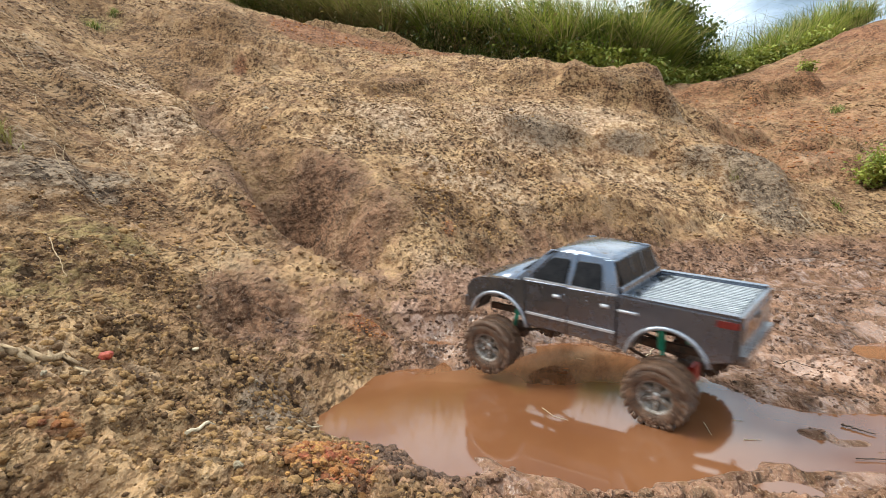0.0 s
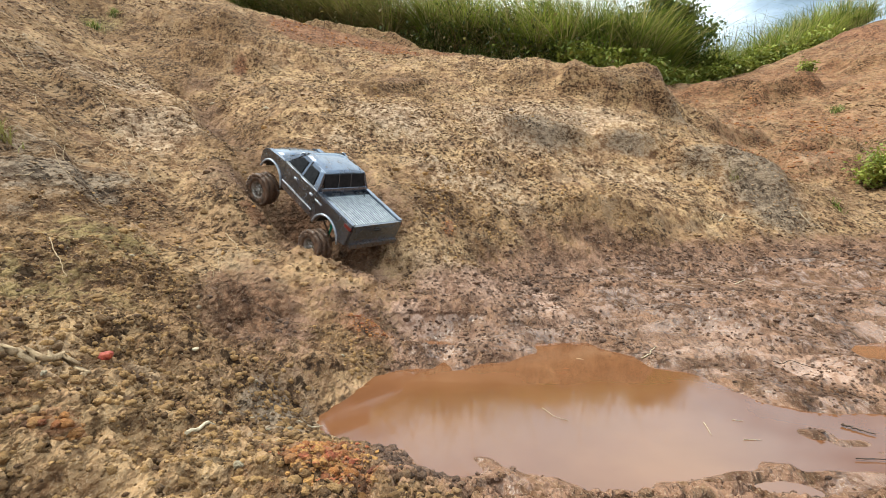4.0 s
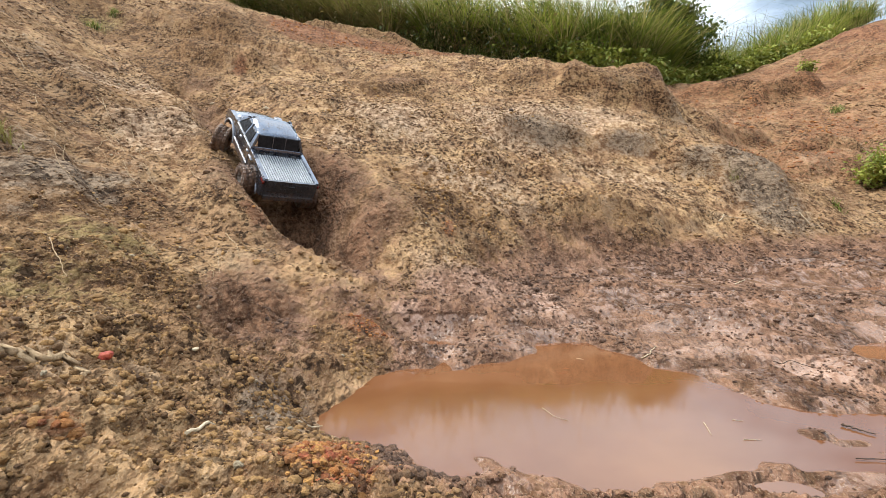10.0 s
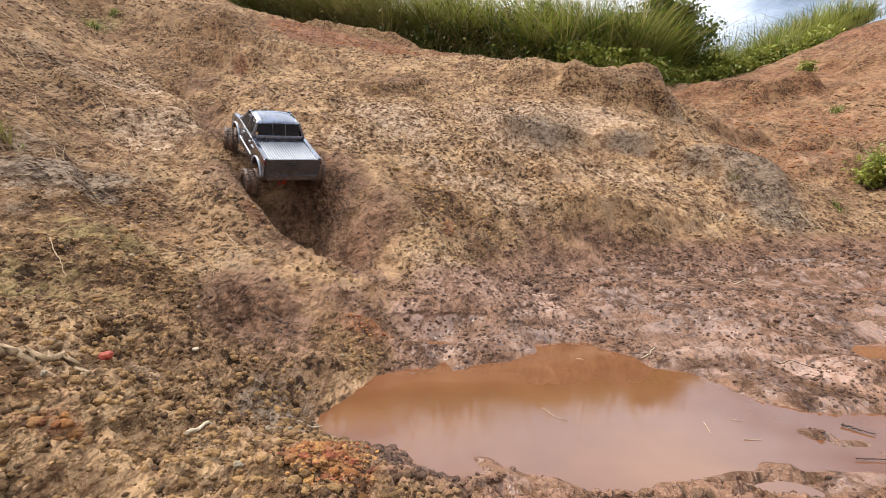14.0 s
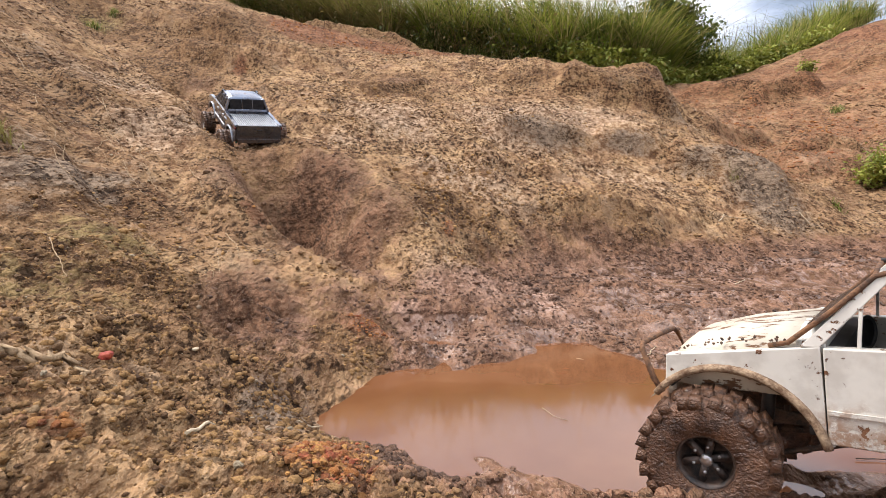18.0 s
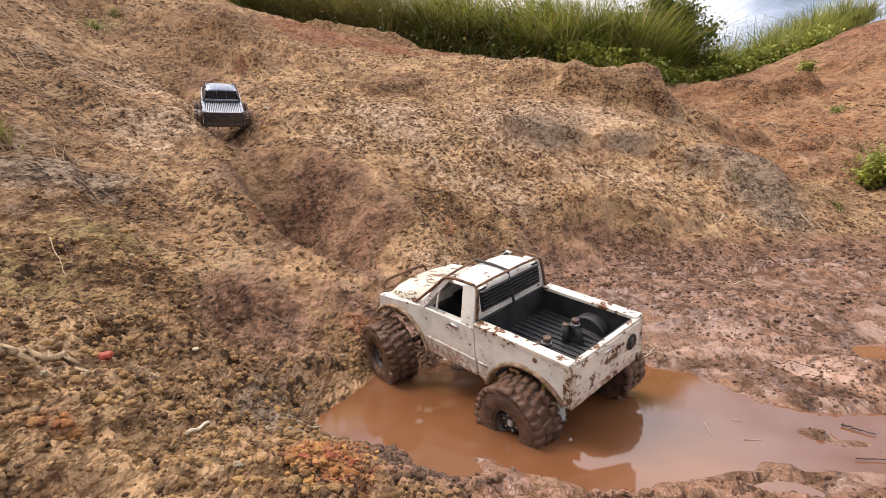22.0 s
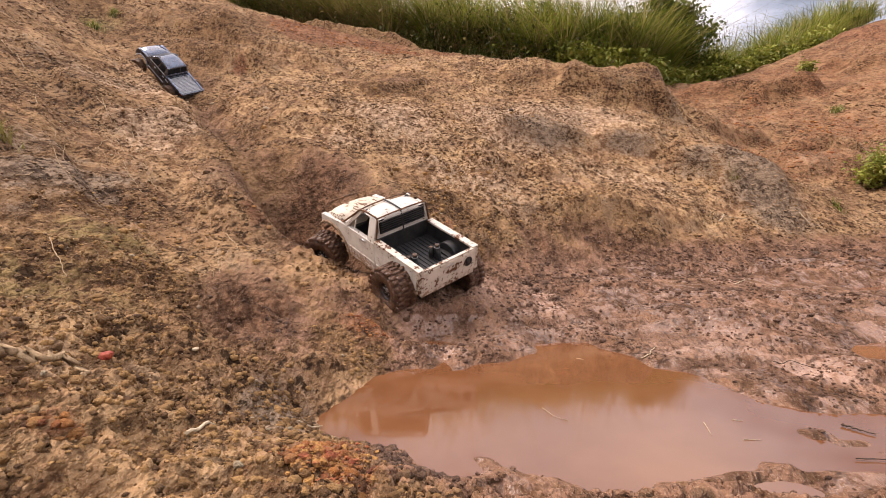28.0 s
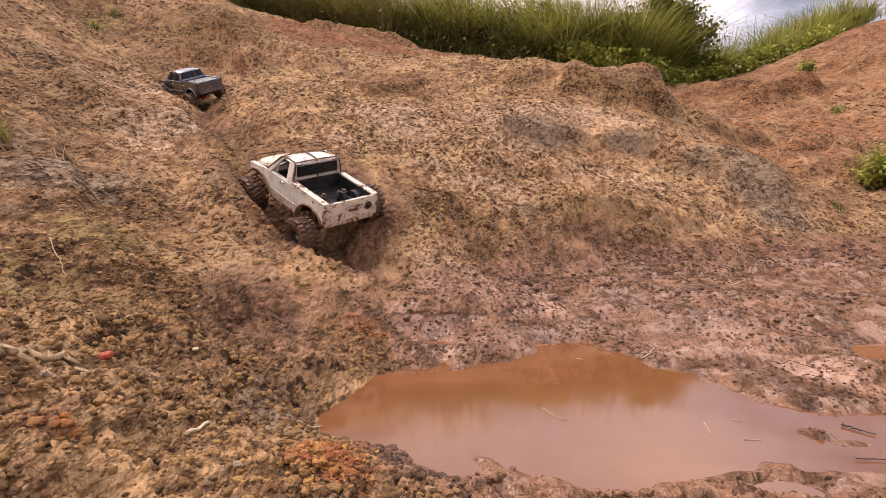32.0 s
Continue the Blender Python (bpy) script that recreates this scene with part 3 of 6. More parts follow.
def channel(x, y, line, wide):
    """How near a place is to the bed of a channel, 1 on it and 0 at its rim."""
    best = np.full(np.shape(x), 9.0)
    for (ax, ay, _), (bx, by, _) in zip(line, line[1:]):
        ex, ey = bx - ax, by - ay
        t = np.clip(((x - ax) * ex + (y - ay) * ey) / (ex * ex + ey * ey), 0, 1)
        best = np.minimum(best, np.hypot(x - ax - t * ex, y - ay - t * ey))
    return step(wide, 0.0, best)


def ledge(x, y, ax, ay, bx, by, rise, soft=0.06):
    """A small cliff along a line: the land on its left-hand side stands higher, and falls back beyond."""
    ex, ey = bx - ax, by - ay
    size = math.hypot(ex, ey)
    t = ((x - ax) * ex + (y - ay) * ey) / (size * size)
    d = ((y - ay) * ex - (x - ax) * ey) / size + 2.0 * soft * fbm(x, y, 6.0 * soft, 3, 131)
    return rise * step(-soft, soft, d) * step(0.6, 0.05, d) * step(-0.15, 0.12, t) * step(1.15, 0.88, t)


def relief(x, y):
    """The carved parts of the slope: the gully, the hole under its lip and the small cliffs."""
    z = -0.06 * channel(x, y, GULLY[7:], 0.15) + 0.06 * channel(x, y, [(a - 0.08, b - 0.03, c) for a, b, c in BANK_FOOT[5:]], 0.17) - 0.05 * channel(x, y, GULLY[2:6], 0.2)
    z = z - 0.11 * blob(x, y, -0.55, 2.06, 0.15, 0.11, 30) - 0.14 * channel(x, y, [(-2.6, 4.55, 0), (-3.0, 5.05, 0), (-3.6, 5.7, 0)], 0.5)
    for cliff in ((-2.25, 9.30, -0.60, 8.60, 0.16, 0.060), (-0.85, 1.30, -1.50, 2.10, 0.05, 0.040), (0.45, 2.50, 1.10, 2.55, 0.05, 0.040),
                  (0.35, 3.59, 0.99, 3.68, 0.09, 0.044), (1.05, 3.75, 1.49, 3.69, 0.09, 0.045), (1.49, 3.61, 2.00, 3.25, 0.09, 0.041), (1.02, 4.70, 1.89, 4.59, 0.21, 0.056),
                  (-0.59, 4.09, -0.11, 4.71, 0.07, 0.053), (3.74, 6.79, 4.49, 6.71, 0.26, 0.081), (2.28, 4.72, 3.14, 5.47, 0.13, 0.061), (2.99, 4.77, 3.46, 4.63, 0.13, 0.056),
                  (5.07, 7.50, 5.34, 6.81, 0.14, 0.086), (2.80, 4.30, 3.32, 4.31, 0.10, 0.052), (3.39, 7.82, 3.99, 7.27, 0.19, 0.091), (-2.45, 5.08, -1.56, 4.66, 0.16, 0.058),
                  (-2.59, 5.75, -1.12, 4.99, 0.11, 0.064), (-3.09, 5.84, -2.11, 5.52, 0.13, 0.068), (-0.88, 3.06, -0.41, 2.83, 0.05, 0.035), (0.13, 2.74, 0.62, 2.82, 0.05, 0.033),
                  (-1.84, 2.54, -1.36, 2.23, 0.05, 0.029), (0.68, 2.58, 1.35, 2.86, 0.05, 0.033)):
        z = z + ledge(x, y, *cliff)
    return z


def ground(x, y, fine=True):
    """The height of the ground with its clods, rills and shorelines."""
    base = lie(x, y)
    r = np.hypot(x, y)
    slope = step(0.06, 0.4, base) * step(0.4, 1.6, r)
    big = (0.05 * fbm(x + 0.5 * y, y * 1.5 - 0.4 * x, 0.5, 3, 11) - 0.012 * step(0.11, 0.0, np.abs(fbm(x, y, 0.7, 3, 19)))) * slope * (1 - 0.6 * step(-0.5, -0.9, x + 0.35 * (y - 1))) * (1 - 0.6 * step(4.0, 4.8, y) * step(2.2, 1.6, x))
    clear = 1 - channel(x, y, GULLY, 0.42)
    big = big + (0.03 * fbm(x * 0.8 + 0.6 * y, (y * 0.8 - 0.6 * x) * 0.7, 0.36, 2, 211) - 0.012 * step(0.07, 0.0, np.abs(fbm(x - 0.5 * y, y * 0.55, 0.42, 2, 223)))) * clear * step(0.12, 0.45, base) * step(1.2, 2.2, r)
    big = big + relief(x, y)
    base = base + np.where(r < 20, big, 0.4 * fbm(x, y, 20, 3, 17))
    d = depth_in_water(x, y)
    if fine:
        dry = step(0.02, 0.12, base)
        crumbs = step(-0.9, -0.25, -x - 0.55 * y + 0.35) * step(1.9, 1.1, y)
        near = step(17.0, 12.0, r)
        churned = step(0.2, 0.5, fbm(x, y, 0.45, 2, 57) + 0.35) * step(0.25, 0.05, base) * step(0.03, 0.10, -d)
        wx, wy = x + 0.03 * fbm(x, y, 0.05, 3, 151), (y + 0.03 * fbm(x, y, 0.05, 3, 161)) * (1 - 0.35 * step(1.4, 2.6, y))
        vary = 0.35 + 1.3 * np.clip(fbm(x, y, 0.16, 3, 171) + 0.45, 0, 1)
        patch = np.maximum(0.22 + 0.9 * step(-0.02, 0.22, fbm(x, y, 0.40, 3, 59)), 0.9 * step(1.5, 0.9, y))
        dry = dry * patch
        h = 0.040 * fbm(x, y, 0.14, 5, 23, 0.5) * (0.45 * step(0.02, 0.12, base) + 0.55 * dry)
        h = h + lumps(wx, wy, 0.045, 41) * vary * (0.017 - 0.011 * step(1.6, 1.0, y)) * (0.35 + 0.3 * crumbs + 0.5 * churned) * np.maximum(dry, churned * 0.9)
        h = h + lumps(wx, wy, 0.019, 43) * vary * (0.010 - 0.002 * step(1.6, 1.0, y)) * (0.5 + 0.6 * crumbs + 0.6 * churned) * np.maximum(dry, churned)
        h = h + lumps(wx, wy, 0.0052, 49) * 0.0022 * crumbs + lumps(wx, wy, 0.0095, 47) * 0.0042 * (0.6 + 0.7 * crumbs) * np.maximum(dry, 0.35 + 0.5 * churned)
        h = h + 0.011 * fbm(x, y, 0.035, 4, 181, 0.6) * np.maximum(dry, 0.3)
        rill = np.abs(fbm(x * 0.75 + y * 0.66, (y * 0.75 - x * 0.66) * 0.16, 0.24, 3, 67))
        h = h - 0.020 * step(0.16, 0.0, rill) * step(2.9, 4.0, y) * step(0.6, -0.6, x)
        ruts = fbm(x * 0.5 + y * 0.35, y * 2.2 - x * 0.8, 0.10, 3, 71)
        h = h + 0.020 * ruts * step(0.2, 0.05, base) * step(0.02, 0.10, -d)
        base = base + h * near * (0.5 + 0.5 * step(0.015, 0.14, -d))
    land = np.maximum(base, 0.006 + 0.03 * np.clip(-d, 0, 0.25))
    w = step(-0.09, -0.005, d)
    z = land * (1 - w) + np.clip(-d * 0.42, -0.035, 0.03) * w
    return z


def sheet(name, verts, quads, material, fields=None, smooth=True):
    mesh = bpy.data.meshes.new(name)
    mesh.vertices.add(len(verts))
    mesh.vertices.foreach_set("co", np.asarray(verts, np.float32).ravel())
    k = quads.shape[1]
    mesh.loops.add(quads.size)
    mesh.loops.foreach_set("vertex_index", quads.astype(np.int32).ravel())
    mesh.polygons.add(len(quads))
    mesh.polygons.foreach_set("loop_start", np.arange(0, quads.size, k, dtype=np.int32))
    mesh.polygons.foreach_set("loop_total", np.full(len(quads), k, np.int32))
    mesh.polygons.foreach_set("use_smooth", np.full(len(quads), smooth))
    for key, value in (fields or {}).items():
        mesh.attributes.new(key, "FLOAT", "POINT").data.foreach_set("value", np.asarray(value, np.float32).ravel())
    mesh.materials.append(material)
    mesh.update()
    return mesh


def build_ground():
    inner = np.radians(np.arange(-44, 44.01, 0.13))
    outer = np.radians(np.linspace(44, 316, 110)[1:-1])
    turn = np.concatenate([inner, outer])
    radius = np.concatenate([np.linspace(0.0, 0.28, 8), np.geomspace(0.29, 1.4, 430), np.geomspace(1.404, 12.5, 560), np.geomspace(12.8, 1500, 70)])
    t, r = np.meshgrid(turn, radius)
    x, y = r * np.sin(t), r * np.cos(t)
    z = ground(x, y)
    rows, cols = x.shape
    i, j = np.meshgrid(np.arange(rows - 1), np.arange(cols), indexing="ij")
    a, b = i * cols + j, i * cols + (j + 1) % cols
    quads = np.stack([a, a + cols, b + cols, b], -1).reshape(-1, 4)
    wet, red, grey, moss, damp_and_shade, pale = tints(x, y)
    mesh = sheet("ground", np.stack([x, y, z], -1).reshape(-1, 3), quads[:, ::-1], SOIL, {"wet": wet, "red": red, "grey": grey, "moss": moss, "damp_and_shade": damp_and_shade, "pale": pale})
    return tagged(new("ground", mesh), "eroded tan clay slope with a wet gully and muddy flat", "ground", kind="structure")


build_ground()


def build_water(name, outline, label):
    bm = bmesh.new()
    bm.faces.new([bm.verts.new((x, y, 0)) for x, y in outline])
    mesh = bpy.data.meshes.new(name)
    bm.to_mesh(mesh)
    bm.free()
    mesh.materials.append(WATER)
    return tagged(new(name, mesh), label, "puddle", kind="structure")


def ring(cx, cy, rx, ry, n=40):
    return [(cx + rx * math.cos(2 * math.pi * k / n), cy + ry * math.sin(2 * math.pi * k / n)) for k in range(n)]


build_water("water_1", ring(0.32, 0.95, 0.74, 0.46), "opaque orange-brown muddy water in a shallow puddle")
build_water("water_2", ring(1.72, 2.02, 0.24, 0.10), "small strip of orange muddy water on the flat")
build_water("water_3", ring(1.08, 1.20, 0.16, 0.15), "sky-lit puddle at the edge of the muddy flat")


# ---- building blocks ----
def part(name, bm, material, parent, label=""):
    mesh = bpy.data.meshes.new(name)
    bmesh.ops.recalc_face_normals(bm, faces=bm.faces)
    bm.to_mesh(mesh)
    bm.free()
    mesh.materials.append(material)
    ob = new(name, mesh)
    ob.parent = parent
    if label:
        tagged(ob, label)
    return ob


def soften(bm, width, segments=2):
    if width:
        edges = [e for e in bm.edges if len(e.link_faces) == 2 and e.calc_face_angle(0) > 0.5]
        bmesh.ops.bevel(bm, geom=edges, offset=width, segments=segments, affect="EDGES", profile=0.6, clamp_overlap=True)
    for f in bm.faces:
        f.smooth = len(f.verts) <= 4 and f.calc_area() < 2e-4
    return bm


def box(x0, x1, y0, y1, z0, z1, bevel=0.001, bm=None):
    own = bmesh.new()
    v = [own.verts.new(p) for p in ((x0, y0, z0), (x1, y0, z0), (x1, y1, z0), (x0, y1, z0), (x0, y0, z1), (x1, y0, z1), (x1, y1, z1), (x0, y1, z1))]
    for q in ((0, 3, 2, 1), (4, 5, 6, 7), (0, 1, 5, 4), (1, 2, 6, 5), (2, 3, 7, 6), (3, 0, 4, 7)):
        own.faces.new([v[k] for k in q])
    return soften(own, bevel)


def merge(*bms):
    out = bms[0]
    for other in bms[1:]:
        mesh = bpy.data.meshes.new("join")
        other.to_mesh(mesh)
        other.free()
        out.from_mesh(mesh)
        bpy.data.meshes.remove(mesh)
    return out


def prism(points, y0, y1, bevel=0.0015, lean=0.0):
    """A plate cut to an outline in x and z, between two values of y; lean pulls its top inwards."""
    bm = bmesh.new()
    lo = min(p[1] for p in points)
    def place(p, y):
        return bm.verts.new((p[0], y - lean * (p[1] - lo) * (1 if y > 0 else -1), p[1]))
    a, b = [place(p, y0) for p in points], [place(p, y1) for p in points]
    bm.faces.new(a)
    bm.faces.new(b[::-1])
    n = len(points)
    for k in range(n):
        bm.faces.new((a[k], a[(k + 1) % n], b[(k + 1) % n], b[k]))
    bmesh.ops.recalc_face_normals(bm, faces=bm.faces)
    return soften(bm, bevel)


def arc(cx, cz, r, a0, a1, n=14):
    return [(cx + r * math.cos(radians(a0 + (a1 - a0) * k / n)), cz + r * math.sin(radians(a0 + (a1 - a0) * k / n))) for k in range(n + 1)]


def loft(sections, cap=True):
    """A skin through rings of points with equal counts."""
    bm = bmesh.new()
    rings = [[bm.verts.new(p) for p in s] for s in sections]
    n = len(rings[0])
    for a, b in zip(rings, rings[1:]):
        for k in range(n):
            bm.faces.new((a[k], a[(k + 1) % n], b[(k + 1) % n], b[k]))
    if cap:
        bm.faces.new(rings[0][::-1])
        bm.faces.new(rings[-1])
    for f in bm.faces:
        f.smooth = len(f.verts) == 4
    return bm


def tube(points, radius, n=8, taper=1.0):
    points = [Vector(p) for p in points]
    sections = []
    for k, p in enumerate(points):
        along = (points[min(k + 1, len(points) - 1)] - points[max(k - 1, 0)]).normalized()
        side = along.cross(Vector((0.31, 0.17, 0.93))).normalized()
        up = side.cross(along)
        r = radius * (1 + (taper - 1) * k / max(1, len(points) - 1))
        sections.append([p + side * r * math.cos(2 * math.pi * i / n) + up * r * math.sin(2 * math.pi * i / n) for i in range(n)])
    return loft(sections)


def lathe(profile, n=28, at=(0, 0, 0)):
    """A body of revolution about the y axis; profile: radius and y."""
    sections = [[(at[0] + r * math.cos(2 * math.pi * i / n), at[1] + y, at[2] + r * math.sin(2 * math.pi * i / n)) for i in range(n)] for r, y in profile]
    bm = loft(sections)
    return bm


def crowned(xs, tops, halves, base, crown=0.004, n=7):
    """A domed panel across the body, closed underneath."""
    sections = []
    for x, top, half in zip(xs, tops, halves):
        s = []
        for k in range(n):
            u = 1 - 2 * k / (n - 1)
            s.append((x, half * u, top - crown * abs(u) ** 2.4 - (0.004 if abs(u) > 0.99 else 0)))
        s += [(x, -half, base), (x, half, base)]
        sections.append(s)
    return loft(sections)


# ---- wheels ----
def build_wheel(truck, at, radius, width, rim_radius, tyre, rim, spokes, side):
    wheel = bpy.data.objects.new("wheel", None)
    scene.collection.objects.link(wheel)
    wheel.parent, wheel.location = truck, at
    wheel.empty_display_size = 0.02
    w = width / 2
    body = lathe([(rim_radius, -w * 0.78), (rim_radius * 1.1, -w * 0.98), (radius * 0.82, -w), (radius * 0.92, -w * 0.86), (radius * 0.945, -w * 0.45), (radius * 0.95, 0),
                  (radius * 0.945, w * 0.45), (radius * 0.92, w * 0.86), (radius * 0.82, w), (rim_radius * 1.1, w * 0.98), (rim_radius, w * 0.78), (rim_radius * 0.98, 0)], 44)
    blocks, count = {}, 25
    rng = random.Random(5)
    for k in range(count):
        for row, (y0, y1) in enumerate(((-w * 1.02, -w * 0.42), (-w * 0.36, w * 0.36), (w * 0.42, w * 1.02))):
            a = 2 * math.pi * (k + (0.5 if row == 1 else 0.0)) / count
            s = radius * (0.088 if row != 1 else 0.070)
            block = blocks.get(row)
            if block is None:
                lug = box(-s, s, y0, y1, radius * (0.84 if row != 1 else 0.9), radius * (1.0 if row != 1 else 0.985), 0.0022)
                for v in lug.verts:
                    v.co += Vector((noise.noise(v.co * 170), noise.noise(v.co * 150 + Vector((3, 1, 2))), noise.noise(v.co * 160 + Vector((7, 5, 1))))) * 0.0035
                block = part("tread_block", lug, tyre, wheel)
                blocks[row] = block
            else:
                block = new("tread_block", block.data)
                block.parent = wheel
            block.rotation_euler = (0, a + rng.uniform(-0.05, 0.05), (0.0, 0.06, 0.0)[row] + rng.uniform(-0.04, 0.04))
    rubber = body
    for v in rubber.verts:
        v.co += v.co.normalized() * (noise.noise(v.co * 80) * 0.0036 + noise.noise(v.co * 240) * 0.0016)
    part("tyre", rubber, tyre, wheel)
    o = side * w
    dish = lathe([(rim_radius * 1.0, -w * 0.7), (rim_radius * 1.05, w * 0.55), (rim_radius * 1.08, w * 0.82), (rim_radius * 0.98, w * 0.86), (rim_radius * 0.92, w * 0.5), (rim_radius * 0.86, w * 0.2), (rim_radius * 0.3, w * 0.16), (rim_radius * 0.05, w * 0.16)], 30)
    pieces = [dish]
    for k in range(spokes):
        spoke = box(-rim_radius * 0.13, rim_radius * 0.13, w * 0.16, w * 0.56, rim_radius * 0.2, rim_radius * 0.95, 0.0012)
        bmesh.ops.rotate(spoke, verts=spoke.verts, cent=(0, 0, 0), matrix=Matrix.Rotation(2 * math.pi * k / spokes, 3, "Y"))
        pieces.append(spoke)
    metal = merge(*pieces)
    if side < 0:
        bmesh.ops.scale(metal, verts=metal.verts, vec=(1, -1, 1))
    rim_ob = part("rim", metal, rim, wheel)
    hub = merge(lathe([(rim_radius * 0.24, w * 0.2), (rim_radius * 0.24, w * 0.62), (rim_radius * 0.16, w * 0.68), (0.0008, w * 0.68)], 14),
                *[lathe([(0.0016, w * 0.3), (0.0016, w * 0.6), (0.0003, w * 0.62)], 6, (rim_radius * 0.5 * math.cos(a), 0, rim_radius * 0.5 * math.sin(a))) for a in [math.pi * k / 3 + 0.4 for k in range(6)]])
    if side < 0:
        bmesh.ops.scale(hub, verts=hub.verts, vec=(1, -1, 1))
    part("hub", hub, STEEL, wheel)
    return wheel


def build_axle(truck, x, z, half, cover=None):
    bm = merge(lathe([(0.006, -half), (0.0065, -half * 0.4), (0.006, half)], 10), lathe([(0.004, -0.02), (0.015, -0.012), (0.018, 0.0), (0.015, 0.012), (0.004, 0.02)], 14, (0, 0.012, 0)))
    axle = part("axle", bm, DARK_STEEL, truck)
    axle.location = (x, 0, z)
    if cover:
        s = 1 if x > 0 else -1
        plate = box(s * 0.015, s * 0.024, -0.002, 0.026, -0.014, 0.014, 0.003)
        part("axle_cover", plate, cover, axle)
    return axle


def build_chassis(truck, x0, x1, z, shock, base):
    part("chassis_rail", box(x0, x1, 0.028, 0.034, z - 0.012, z, 0.001), DARK_STEEL, truck)
    part("chassis_rail", box(x0, x1, -0.034, -0.028, z - 0.012, z, 0.001), DARK_STEEL, truck)
    part("gearbox", box(-0.05, 0.05, -0.028, 0.028, z - 0.022, z + 0.004, 0.004), DARK_STEEL, truck)
    part("drive_shaft", tube([(base, 0.01, -0.02), (0.0, 0.008, z - 0.012)], 0.004), DARK_STEEL, truck)
    part("drive_shaft", tube([(-base, 0.01, -0.02), (0.0, 0.008, z - 0.012)], 0.004), DARK_STEEL, truck)
    for sx in (1, -1):
        for sy in (1, -1):
            part("suspension_link", tube([(sx * (base - 0.012), sy * 0.05, -0.034), (sx * 0.03, sy * 0.03, z - 0.012)], 0.0028, 6), DARK_STEEL, truck)
            s = part("shock_absorber", merge(tube([(sx * (base - 0.014), sy * 0.062, -0.028), (sx * (base - 0.026), sy * 0.048, z + 0.052)], 0.0034, 8), tube([(sx * (base - 0.02), sy * 0.056, 0.0 + z * 0.5), (sx * (base - 0.026), sy * 0.048, z + 0.05)], 0.0062, 10)), shock, truck)


def pair(name, maker, material, parent, label=""):
    """The same part on either side of the body; maker(s) builds it for s = 1 (left) or -1."""
    return [part(name, maker(s), material, parent, label) for s in (1, -1)]


def side_plate(points, y0, y1, bevel=0.0015, lean=0.0):
    return lambda s: prism(points, s * y0, s * y1, bevel, lean)


# ---- the rusty white pickup model ----
def build_white_truck():
    truck = tagged(new("toy_pickup_truck"), "rusty white radio-controlled pickup model with mud-caked oversized tyres", "model truck")
    base, hub, front = 0.149, -0.005, 0.166
    arch_f, arch_r = arc(0.155, -0.022, 0.084, 38, 166), arc(-base, -0.022, 0.084, 14, 142)
    fender = [(0.209, 0.071), (0.212, 0.036)] + arch_f + [(0.068, 0.003), (0.0745, 0.003), (0.0755, 0.0885)]
    pair("front_fender", side_plate(fender, 0.080, 0.0945), WHITE_PAINT, truck)
    door = [(0.0735, 0.003), (0.0738, 0.0875), (-0.042, 0.0895), (-0.0425, 0.05), (-0.047, 0.004)]
    for s, leaf in zip((1, -1), pair("door", side_plate(door, 0.082, 0.095), WHITE_PAINT, truck)):
        part("door_handle", box(-0.008, 0.012, s * 0.0945, s * 0.0985, 0.077, 0.082, 0.001), STEEL, leaf, "small chrome handle")
        part("vent_post", prism([(0.047, 0.087), (0.05, 0.087), (0.0475, 0.124), (0.0445, 0.124)], s * 0.0895, s * 0.0925, 0.0006, 0.22), WHITE_PAINT, leaf)
        part("trim_strip", box(-0.044, 0.073, s * 0.0945, s * 0.0968, 0.030, 0.0335, 0.0008), WHITE_PAINT, leaf)
    bed = [(-0.050, 0.006)] + arch_r + [(-0.2215, 0.034), (-0.2225, 0.0955), (-0.0445, 0.0955), (-0.0445, 0.05)]
    for s, wall in zip((1, -1), pair("bed_side", side_plate(bed, 0.084, 0.095), WHITE_PAINT, truck)):
        part("bed_rail", box(-0.222, -0.046, s * 0.078, s * 0.0965, 0.0935, 0.0985, 0.0015), TAIL_PAINT, wall, "white bed rail with chipped rust")
        part("trim_strip", box(-0.070, -0.052, s * 0.0945, s * 0.0968, 0.030, 0.0335, 0.0008), WHITE_PAINT, wall)
        part("fuel_cap", lathe([(0.004, 0), (0.004, 0.0012), (0.0005, 0.0014)], 10, (-0.165, 0.0945, 0.083)) if s > 0 else lathe([(0.004, 0), (0.004, 0.0012), (0.0005, 0.0014)], 10, (-0.165, -0.096, 0.083)), RUST, wall)
    for cx, a0, a1 in ((0.155, 38, 166), (-base, 14, 142)):
        lip = arc(cx, -0.022, 0.084, a0, a1, 16)
        pair("arch_lip", lambda s: tube([(x, s * 0.0955, z) for x, z in lip], 0.0040, 6), MUDDY_EDGE, truck, "mud-caked wheel-arch flange")
        pair("wheel_well", lambda s: prism(arc(cx, -0.022, 0.0815, a0 + 8, a1 - 6) + arc(cx, -0.022, 0.0785, a1 - 6, a0 + 8), s * 0.045, s * 0.083, 0), BLACK, truck)
    part("hood", crowned([0.2125, 0.209, 0.196, 0.15, 0.088], [0.060, 0.074, 0.0845, 0.0965, 0.1045], [0.077, 0.0805, 0.084, 0.0865, 0.088], 0.04, 0.011), HOOD_PAINT, truck, "rust-streaked white hood")
    # clay thrown up along the seams of the hood
    rng = random.Random(17)
    for s in (1, -1):
        lumps_bm = bmesh.new()
        for k in range(34):
            u = rng.random() ** 0.7
            at = Vector((0.10 + 0.108 * u, s * (0.0885 - 0.006 * u + rng.uniform(-0.003, 0.002)), 0.0925 - 0.018 * u * u + rng.uniform(-0.003, 0.002)))
